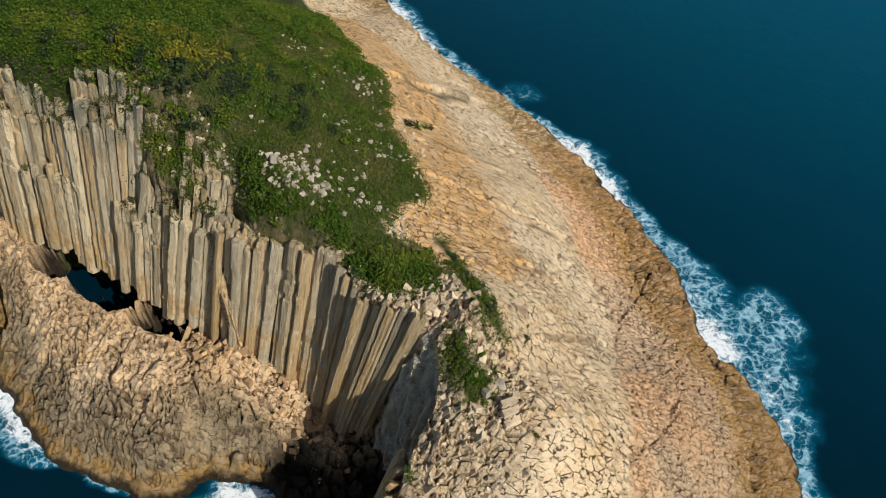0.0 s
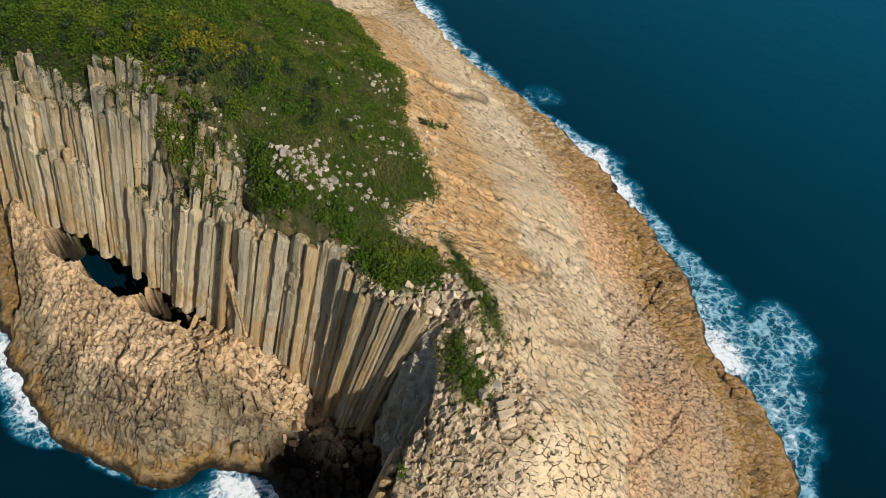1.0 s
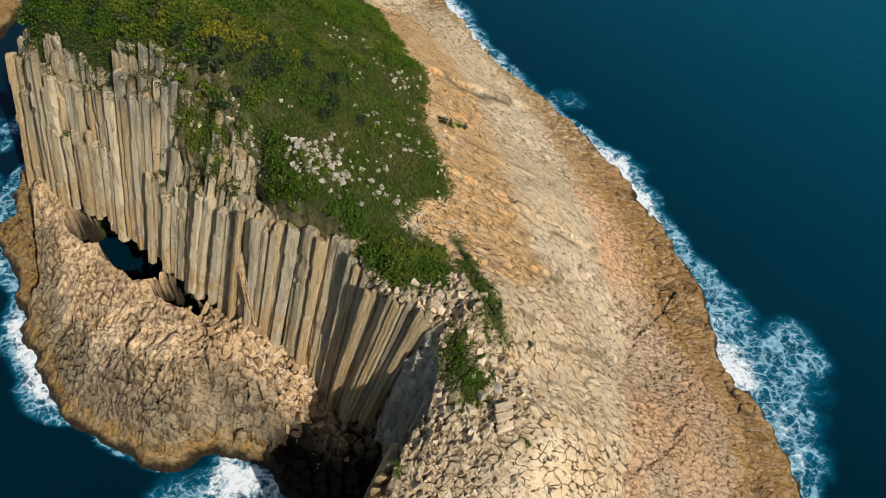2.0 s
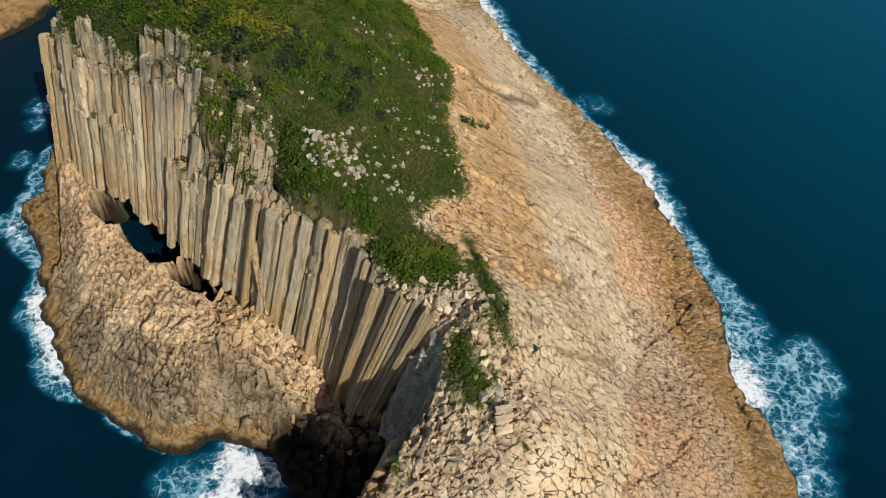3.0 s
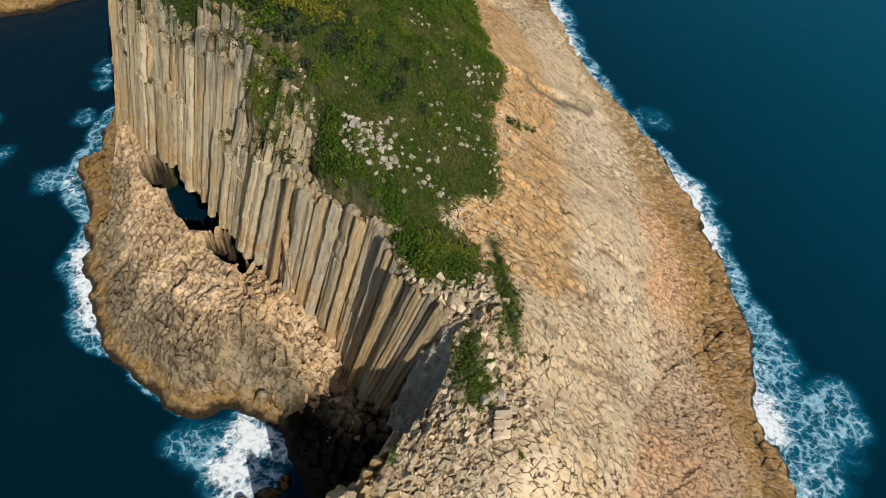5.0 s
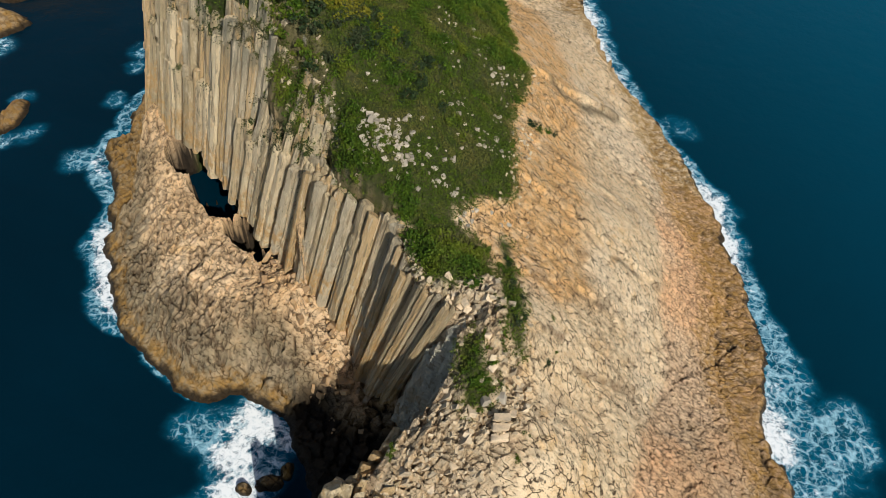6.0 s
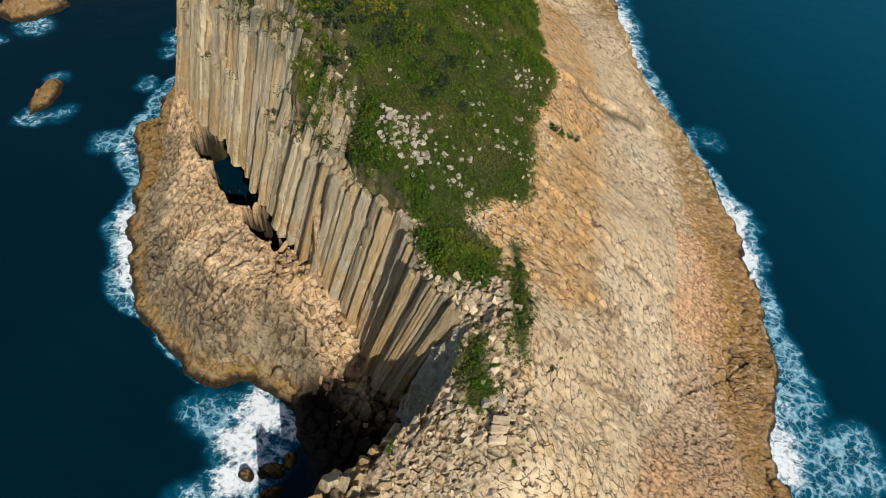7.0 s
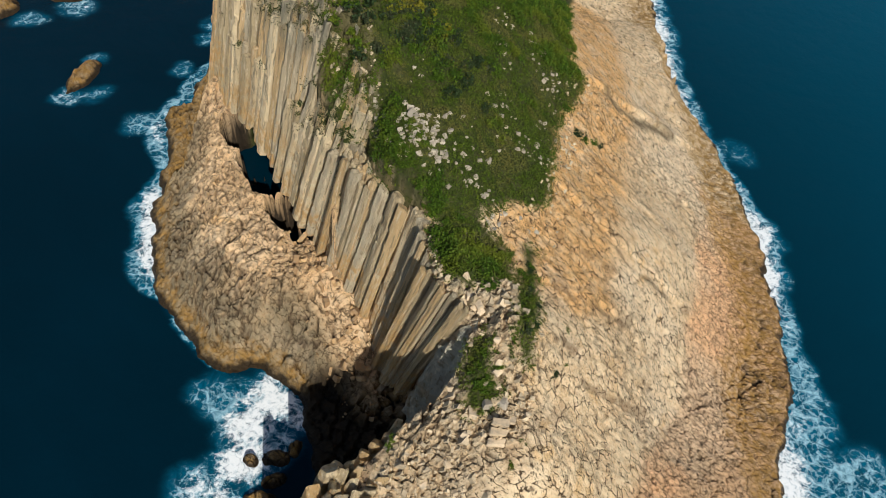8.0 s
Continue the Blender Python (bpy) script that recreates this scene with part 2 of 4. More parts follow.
# ---- arithmetic of the land ----
def hash2(i, j, k):
    v = np.sin(i * 127.1 + j * 311.7 + k * 74.7) * 43758.5453
    return v - np.floor(v)


def value_noise(x, y, k=0):
    i, j = np.floor(x), np.floor(y)
    u, v = x - i, y - j
    u, v = u * u * (3 - 2 * u), v * v * (3 - 2 * v)
    a, b = hash2(i, j, k), hash2(i + 1, j, k)
    c, d = hash2(i, j + 1, k), hash2(i + 1, j + 1, k)
    return (a * (1 - u) + b * u) * (1 - v) + (c * (1 - u) + d * u) * v


def fbm(x, y, k=0, octaves=4):
    """Noise about 0, within about 0.5."""
    total, amp = 0.0, 0.5
    for o in range(octaves):
        total = total + amp * (value_noise(x, y, k + o) - 0.5)
        x, y, amp = x * 2.03 + 5.1, y * 2.03 + 1.7, amp * 0.5
    return total


def worley(x, y, k=0, jitter=0.9):
    """Distance to the nearest joint, the cell's random number, and the way from the cell's middle."""
    i, j = np.floor(x), np.floor(y)
    f1, f2 = np.full(x.shape, 9.0), np.full(x.shape, 9.0)
    num, ox, oy = np.zeros(x.shape), np.zeros(x.shape), np.zeros(x.shape)
    for a in (-1, 0, 1):
        for b in (-1, 0, 1):
            px = i + a + 0.5 + jitter * (hash2(i + a, j + b, k) - 0.5)
            py = j + b + 0.5 + jitter * (hash2(i + a, j + b, k + 9) - 0.5)
            d = np.hypot(x - px, y - py)
            near = d < f1
            f2 = np.where(near, f1, np.minimum(f2, d))
            num = np.where(near, hash2(i + a, j + b, k + 4), num)
            ox, oy, f1 = np.where(near, x - px, ox), np.where(near, y - py, oy), np.where(near, d, f1)
    return f2 - f1, num, ox, oy


def smooth(v, lo, hi):
    u = np.clip((v - lo) / (hi - lo), 0, 1)
    return u * u * (3 - 2 * u)


def away(x, y, line):
    """Distance to a line of corners."""
    best = np.full(np.shape(x), 1e9)
    for (ax, ay), (bx, by) in zip(line[:-1], line[1:]):
        vx, vy = bx - ax, by - ay
        u = np.clip(((x - ax) * vx + (y - ay) * vy) / (vx * vx + vy * vy), 0, 1)
        best = np.minimum(best, np.hypot(x - ax - u * vx, y - ay - u * vy))
    return best


def inside(x, y, loop):
    odd = np.zeros(np.shape(x), bool)
    for (ax, ay), (bx, by) in zip(loop, loop[1:] + loop[:1]):
        if ay != by:
            odd ^= ((ay > y) != (by > y)) & (x < (bx - ax) * (y - ay) / (by - ay) + ax)
    return odd


def within(x, y, loop):
    """Signed distance to a closed outline, positive inside."""
    d = away(x, y, loop + loop[:1])
    return np.where(inside(x, y, loop), d, -d)


# the waterline, round the island from its north end
COAST_EAST = [(-80, 168), (-56, 148), (-36, 126), (-21.7, 110.8), (-11.8, 99.8), (-2.1, 90), (8.6, 82), (18.8, 77), (26, 70.8), (32.7, 66.9), (36.8, 61.9), (42.7, 57.6), (45.8, 54.8), (48.1, 50.4), (51.7, 46.6), (56.4, 42.6), (59.2, 38.6), (63.6, 34), (66.2, 29.5), (68.1, 25.6), (70.1, 20), (71.9, 15.5), (73.6, 12.6), (76.6, 10.4), (79.6, 8.2), (81.6, 5.2), (83.8, 2.4), (86, -1.5), (88.5, -7), (90, -15)]
COAST_SOUTH = [(89, -26), (82, -42), (72, -54), (58, -60), (46, -60), (36, -57), (27, -50), (25, -44), (22, -40), (17.5, -37.5), (14, -36), (11, -34.6), (8, -33.8), (3.8, -33.9), (-0.2, -34.6), (-2.7, -37.5), (-5.7, -39.8), (-9.4, -40.8)]
COAST_WEST = [(-14, -40.4), (-20.5, -39.6), (-27.5, -38.2), (-33, -35.8), (-40, -31.5), (-47, -26.3), (-53, -21), (-57, -17), (-63, -13.5), (-69, -11), (-72, -7), (-70, -3), (-75, 2), (-79, 8), (-76, 15), (-66, 26), (-61, 42), (-60, 62), (-66, 86), (-78, 112), (-96, 150)]
COAST = COAST_EAST + COAST_SOUTH + COAST_WEST
# the rim of the cliff, from the west point to the south ridge
RIM = [(-57, 8), (-48, 2.5), (-41, 0.5), (-29, -1), (-18, -1.5), (-12, -2.4), (-7, -4), (-3, -6.6), (1, -10.6), (4, -13), (12, -14.3), (19.5, -14.9), (22.8, -19.2), (28, -20.9), (35, -22.6), (36.9, -26.2), (37.2, -30), (35.2, -37), (34.6, -44), (35, -52), (41, -60)]
UPPER = RIM + [(90, -62), (140, 0), (60, 190), (-120, 190), (-64, 40), (-61, 16)]
TURF = [(-62, 8), (-48, -2), (-29, -5.5), (-18, -4.5), (-13, -3), (-8, -3), (-4, -5), (0, -8.5), (2.8, -12.2), (6, -14.4), (12, -15.4), (19.5, -15.6), (22, -16.8), (24.6, -18.9), (27.3, -20.1), (30.5, -19.6), (32.1, -18), (33.9, -14.3), (31, -9.8), (28, -9.3), (24.9, -10.3), (24.1, -8.2), (24.6, -3.5), (27, 0.4), (26.7, 2.6), (22.4, 8.4), (17.6, 14.7), (11.2, 26.1), (8.9, 34), (5.9, 40.2), (0.6, 41.7), (-5.4, 48.7), (-15, 60), (-26, 76), (-38, 96), (-56, 110), (-58, 50)]
# two green strips along the crest
STRIPS = [[(31.3, -7), (35.5, -11.4), (41, -19.5), (43.2, -21.3)], [(37.9, -24.6), (40.2, -26.3), (42.8, -27.9)]]
WEATHERED = [(17.3, 59.1), (31.7, 53.4), (37, 38), (45.3, 23.7), (54, 7.2), (56.4, 3.9), (58.6, -9.4), (60.9, -18.4), (62.5, -24.4), (66, -45), (80, -60), (110, -40), (100, 20), (60, 60)]
# darker, blockier rock at the south-east shore
BLOCKY = [(62.5, 2), (66, 7), (72, 13.5), (95, 12), (95, -60), (74, -60), (67, -22)]
SURFACE = [(0, 0, 46.2), (0, 1, -2.1), (0, 2, -27.9), (0, 3, 7.8), (0, 4, 0.5), (1, 0, -17.1), (1, 1, -16.6), (1, 2, 4.1), (1, 3, 3.1), (2, 0, -10.7), (2, 1, -11.2), (2, 2, 8.3), (3, 0, 3.4), (3, 1, 11.5), (4, 0, -0.7)]
HUMPS = [(-50, 17, 13, 7.0), (-33, 22, 14, 4.0), (-12, -2, 12, 6.6), (38, -20, 10, 6.1), (64, -18, 12, 0.7), (50, -30, 8, 3.5), (20, -10, 12, 1.0), (0, -14, 8, -7.0), (36, -38, 9, -0.8), (37, -46, 7, 1.5), (25, 30, 14, -2.0), (55, 0, 12, -5.0), (60, 20, 12, -3.9), (48, -5, 9, 2.6), (55, -30, 9, 3.8), (42, -20.5, 4.2, 3.6), (8, -9, 8, 3.2), (9, 20, 7, -2.6), (36, 26, 9, 2.4), (14, -15, 6, 2.0), (27, -21, 5, 2.5)]
# rises of the apron: middle, reach, height
APRON_HUMPS = [(-3, -26, 7, 2.6), (0, -17.2, 6, 4.2), (8, -19, 4.5, 3.2), (-14, -26, 9, 1.4), (-50, -8, 6, 2.0), (-59, -2, 6, 5.0)]
# the black holes between the cliff's foot and the apron: their ends and half widths
CLEFT = [(-46.0, -5.6, -41.6, -6.8, 3.6), (-36.6, -9.4, -26.4, -12.8, 2.5), (-20.8, -14.3, -16.4, -15.0, 2.4), (-13.2, -16.3, -11.8, -16.6, 1.0)]


# the overgrown shelf between the upper and the lower columns
SHELF = [(-21, -5), (-14, -2), (-8, -1), (-2, -4), (4, -10), (5.5, -14.5), (-2, -14.5), (-9, -10.5), (-14, -8)]
# low scarps and long cracks of the slab: line, drop
LEDGES = [([(7, 45.5), (10.5, 45), (13.4, 51.8), (15.7, 63)], 1.3), ([(27.4, 9.9), (32.2, 11), (37.2, 12.1), (42.6, 15.4), (46.9, 19.6)], 0.7), ([(36.3, -6.6), (39.5, -4.5), (42.9, -1), (45, 4.3)], 0.6), ([(43.4, -14.7), (46.9, -10.1), (49, -5.8), (52.3, -0.1)], 0.6), ([(49.4, -13.5), (52.6, -9.3), (55.1, -4.7)], 0.5), ([(31.5, 0), (38, 6)], 0.4), ([(20, 22), (27, 28), (35, 30)], 0.4)]
CRACKS = [[(53, -9), (57.4, -2.3), (57.8, 6.1), (59.7, 18.5), (61.4, 26.9)], [(62, -26), (65.9, -19.1), (67.6, -13.4), (69.2, -5.3)]]


def green(x, y):
    """How far inside the turf a place lies, its edge broken up."""
    t = np.maximum(within(x, y, TURF), np.maximum(1.5 - away(x, y, STRIPS[0]), 1.9 - away(x, y, STRIPS[1])))
    t = np.maximum(t, np.minimum(within(x, y, SHELF), 0.0))
    return t + 3.6 * fbm(x * 0.20, y * 0.20, 61, 5)


def cleft(x, y, grow=0.0):
    """1 in the cleft, 0 outside."""
    best = np.full(np.shape(x), -9.0)
    for ax, ay, bx, by, wide in CLEFT:
        best = np.maximum(best, wide - away(x, y, [(ax, ay), (bx, by)]))
    return smooth(best + grow + 0.8 * fbm(x * 0.5, y * 0.5, 37, 3), -0.3, 0.35 + 0.6 * grow)


def hollow(x, y):
    """The cleft, and the cave that runs back from it under the columns."""
    return np.maximum(cleft(x, y), np.maximum(cleft(x - 0.45, y - 2.4), cleft(x - 0.9, y - 4.8)))


def land(x, y):
    """The island's bare form: height, and how far inside the waterline and the rim a place lies."""
    x, y = np.asarray(x, float), np.asarray(y, float)
    d = within(x, y, COAST) + 2.6 * fbm(x * 0.13, y * 0.13, 3, 5) + 1.8 * fbm(x * 0.5, y * 0.5, 7, 4)
    r = within(x, y, UPPER) + 1.2 * fbm(x * 0.3, y * 0.3, 11, 3)
    north = np.minimum(y, 104)
    top = sum(c * (x / 50) ** i * (north / 50) ** j for i, j, c in SURFACE)
    top = top + sum(c * np.exp(-((x - bx) ** 2 + (y - by) ** 2) / w**2) for bx, by, w, c in HUMPS)
    top = top + 1.6 * fbm(x * 0.09, y * 0.09, 21, 4)
    top = np.where(y > 60, np.maximum(top, 0.3 * np.minimum(d, 40)), top)
    top = top - 0.7 * np.maximum(3.5 - np.maximum(r, 0), 0)
    shore = away(x, y, COAST_EAST + COAST_SOUTH[:5]) + 2.6 * fbm(x * 0.13, y * 0.13, 3, 5) + 1.8 * fbm(x * 0.5, y * 0.5, 7, 4)
    top = np.minimum(top, 1.2 + 1.0 * np.maximum(shore, 0) + 0.04 * np.maximum(shore, 0) ** 2)
    u, v = (x + 20) / 20, (y + 25) / 20
    low = 9.2 + 1.8 * u + 5.4 * v - 2.8 * u * u - 5.6 * u * v - 5.1 * v * v
    low = np.where(x > 14, np.minimum(low, 2.5 + 10.5 * np.exp(-((x - 18) ** 2 + (y + 23.2) ** 2) / 22)), low) + 1.5 * fbm(x * 0.16, y * 0.16, 31, 4)
    for cx, cy, w, c in APRON_HUMPS:
        low = low + c * np.exp(-((x - cx) ** 2 + (y - cy) ** 2) / w**2)
    low = np.clip(low, 1.5, 14)
    cove = smooth(x + 0.5 * fbm(x * 0.4, y * 0.4, 33, 3), 8.2, 11.5) * smooth(-y, 26, 29.5)
    low = low * (1 - cove) + np.minimum(low, 1.1) * cove
    for cx, cy, tall in ((-40.6, -9.0, 1.0), (-25.2, -14.8, 0.8)):
        low = low + tall * np.exp(-((x - cx) ** 2 + (y - cy) ** 2) / 7.0)
    ledge = smooth(-0.745 * (x + 66.5) - 0.667 * (y - 2), -0.2, 1.2) * (x < -48)
    low = low * (1 - ledge) + np.minimum(low, 2.0) * ledge
    low = np.minimum(low, 0.5 + 0.85 * np.maximum(d, 0) + 0.1 * np.maximum(d, 0) ** 2)
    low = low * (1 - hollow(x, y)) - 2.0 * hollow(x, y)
    shelf = top + (1.9 + 3.9 * smooth(-x, 14, 20) + 16 * smooth(x, -1, 4) + 22 * cleft(x, y, 4.5)) * np.minimum(r, 0)
    z = np.where(r > 0, np.maximum(top, low), np.where(r > -6.5, np.maximum(shelf, low), low))
    z = np.where(d > 0, z, np.maximum(-6, 0.3 + 1.1 * d))
    return z, d, r


def brow(x, y):
    """The height of the upper surface, carried on past the rim."""
    z = sum(c * (x / 50) ** i * (y / 50) ** j for i, j, c in SURFACE)
    return z + sum(c * math.exp(-((x - bx) ** 2 + (y - by) ** 2) / w**2) for bx, by, w, c in HUMPS)


def height(x, y):
    return float(land(np.array([x]), np.array([y]))[0][0])


# ---- mesh helpers ----
def part(name, data, material, parent=None, label=""):
    """One mesh object from a mesh or a bmesh, under a thing or a part."""
    if isinstance(data, bmesh.types.BMesh):
        bm, data = data, bpy.data.meshes.new(name)
        bm.to_mesh(data)
        bm.free()
    if material and not data.materials:
        data.materials.append(material)
    ob = new(name, data)
    ob.parent = parent
    return tagged(ob, label) if label else ob


def mesh_of(name, verts, faces, material, soft=False):
    me = bpy.data.meshes.new(name)
    me.from_pydata(np.asarray(verts).tolist(), [], np.asarray(faces).tolist())
    me.materials.append(material)
    if soft:
        me.shade_smooth()
    return me


def give(me, name, values):
    me.attributes.new(name, "FLOAT", "POINT").data.foreach_set("value", np.asarray(values, np.float32).ravel())


def grid(xs, ys):
    x, y = np.meshgrid(xs, ys)
    w, h = len(xs), len(ys)
    a = (np.arange(h - 1)[:, None] * w + np.arange(w - 1)[None]).ravel()
    return x, y, np.stack([a, a + 1, a + w + 1, a + w], 1)


# ---- the sea ----
# surf along the east shore: place on the waterline, reach outwards, whiteness
SURF = [(-36, 126, 4, 0.6), (-21.7, 110.8, 6.5, 0.85), (-11.8, 99.8, 7.5, 0.9), (-2.1, 90, 6.5, 0.85), (8.6, 82, 4.5, 0.65), (18.8, 77, 2.4, 0.2), (26, 70.8, 2, 0.5), (32.7, 66.9, 3, 0.6), (36.8, 61.9, 5, 0.85), (42.7, 57.6, 6.5, 1.0), (48.1, 50.4, 8.5, 1.05), (51.7, 46.6, 7.5, 0.95), (56.4, 42.6, 5, 0.6), (59.2, 38.6, 4.5, 0.35), (63.6, 34, 6, 0.35), (66.2, 29.5, 9, 0.45), (68.1, 25.6, 9.5, 0.5), (70.1, 20, 9.5, 0.65), (71.9, 15.5, 10, 1.0), (73.6, 12.6, 10, 1.05), (76.6, 10.4, 10, 0.7), (79.6, 8.2, 9.5, 0.45), (83.8, 2.4, 8, 0.45), (86, -1.5, 7, 0.55), (90, -15, 6, 0.5)]
SURF_WEST = [(-80, 14, 2, 0.2), (-76, 2, 2.5, 0.25), (-71, -7, 4.5, 0.5), (-67, -12, 6.5, 0.7), (-61, -14.8, 5.5, 0.5), (-54, -20, 3.5, 0.35), (-47.3, -26.3, 6, 0.9), (-40, -31.5, 6.5, 1.0), (-33, -35.8, 5.5, 0.85), (-27, -38.6, 2.2, 0.35), (-14, -40.6, 0.8, 0.05), (-6, -40, 1.5, 0.2)]
# patches of broken water: middle, reach, strength, whiteness
FOAM = [(24, 79.5, 5.5, 0.5, 0.05), (82, 22, 7, 1.0, 0.35), (85.5, 20, 6, 1.0, 0.4), (83.5, 13.5, 7.5, 1.0, 0.35), (86, 7, 6, 0.9, 0.55), (77, 19, 7, 0.9, 0.3), (88.5, 0, 5, 0.7, 0.3),
        (3, -37, 4.5, 1.1, 0.85), (7.5, -37.5, 4.5, 1.2, 1.0), (11, -36.5, 4, 1.1, 0.8), (2, -41.5, 5.5, 1.0, 0.4), (8, -43, 5.5, 1.2, 0.95), (12, -47, 6, 1.2, 0.95), (14, -42, 4, 1.0, 0.6), (14, -54, 7, 1.1, 0.7), (-2.5, -42.5, 4.5, 0.8, 0.25),
        (-82, 2, 4, 0.7, 0.2), (-71, -15, 5, 0.8, 0.25),
        (-90, -21.5, 4, 0.9, 0.6), (-87, -17, 4, 0.6, 0.2), (-99, -9, 3.5, 0.7, 0.4), (-124, -2, 6, 0.8, 0.5), (-93, 19.5, 4.5, 0.9, 0.4), (-89, 14, 3.5, 0.6, 0.2), (-126, -14, 5, 0.8, 0.45)]


def surf(x, y, line):
    """Distance out from a shore, with the reach and whiteness of the surf there."""
    best, reach, white = np.full(x.shape, 1e9), np.zeros(x.shape), np.zeros(x.shape)
    for (ax, ay, p, q), (bx, by, r, s) in zip(line[:-1], line[1:]):
        vx, vy = bx - ax, by - ay
        u = np.clip(((x - ax) * vx + (y - ay) * vy) / (vx * vx + vy * vy), 0, 1)
        far = np.hypot(x - ax - u * vx, y - ay - u * vy)
        near = far < best
        best, reach, white = np.where(near, far, best), np.where(near, p + (r - p) * u, reach), np.where(near, q + (s - q) * u, white)
    return best, reach, white


def build_water():
    xs = np.concatenate([[-2500, -1500, -800, -400, -250, -180], np.arange(-140, 130, 0.8), [160, 220, 400, 800, 1500, 2500]])
    ys = np.concatenate([[-2500, -1500, -800, -400, -220, -120], np.arange(-80, 130, 0.8), [160, 220, 400, 800, 1500, 2500]])
    x, y, faces = grid(xs, ys)
    out = -within(x, y, COAST)
    wx, wy = x + 6 * fbm(x * 0.14, y * 0.14, 43, 5), y + 6 * fbm(x * 0.14, y * 0.14, 47, 5)
    d, white = np.zeros(x.shape), np.zeros(x.shape)
    for line in (SURF, SURF_WEST):
        far, reach, shore_white = surf(wx, wy, line)
        d = np.maximum(d, 1 - smooth(far / reach, 0.35, 1.05))
        white = np.maximum(white, shore_white * (1 - smooth(far / reach, 0.1, 0.9)))
    for cx, cy, w, s, v in FOAM:
        blob = np.exp(-1.5 * (((wx - cx) ** 2 + (wy - cy) ** 2) / w**2) ** 1.5)
        d, white = np.maximum(d, s * blob), np.maximum(white, v * blob)
    rim = np.exp(-(np.maximum(out, 0) / 1.3) ** 2) * smooth(out, -3.0, -1.0)
    d, white = np.maximum(d, 0.22 * rim), np.maximum(white, 0.12 * rim)
    z = 0.25 * fbm(x * 0.08, y * 0.08, 51, 4)
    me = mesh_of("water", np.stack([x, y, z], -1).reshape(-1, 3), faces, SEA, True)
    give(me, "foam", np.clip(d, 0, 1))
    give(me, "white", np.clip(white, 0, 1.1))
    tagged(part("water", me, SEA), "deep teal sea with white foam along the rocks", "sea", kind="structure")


build_water()


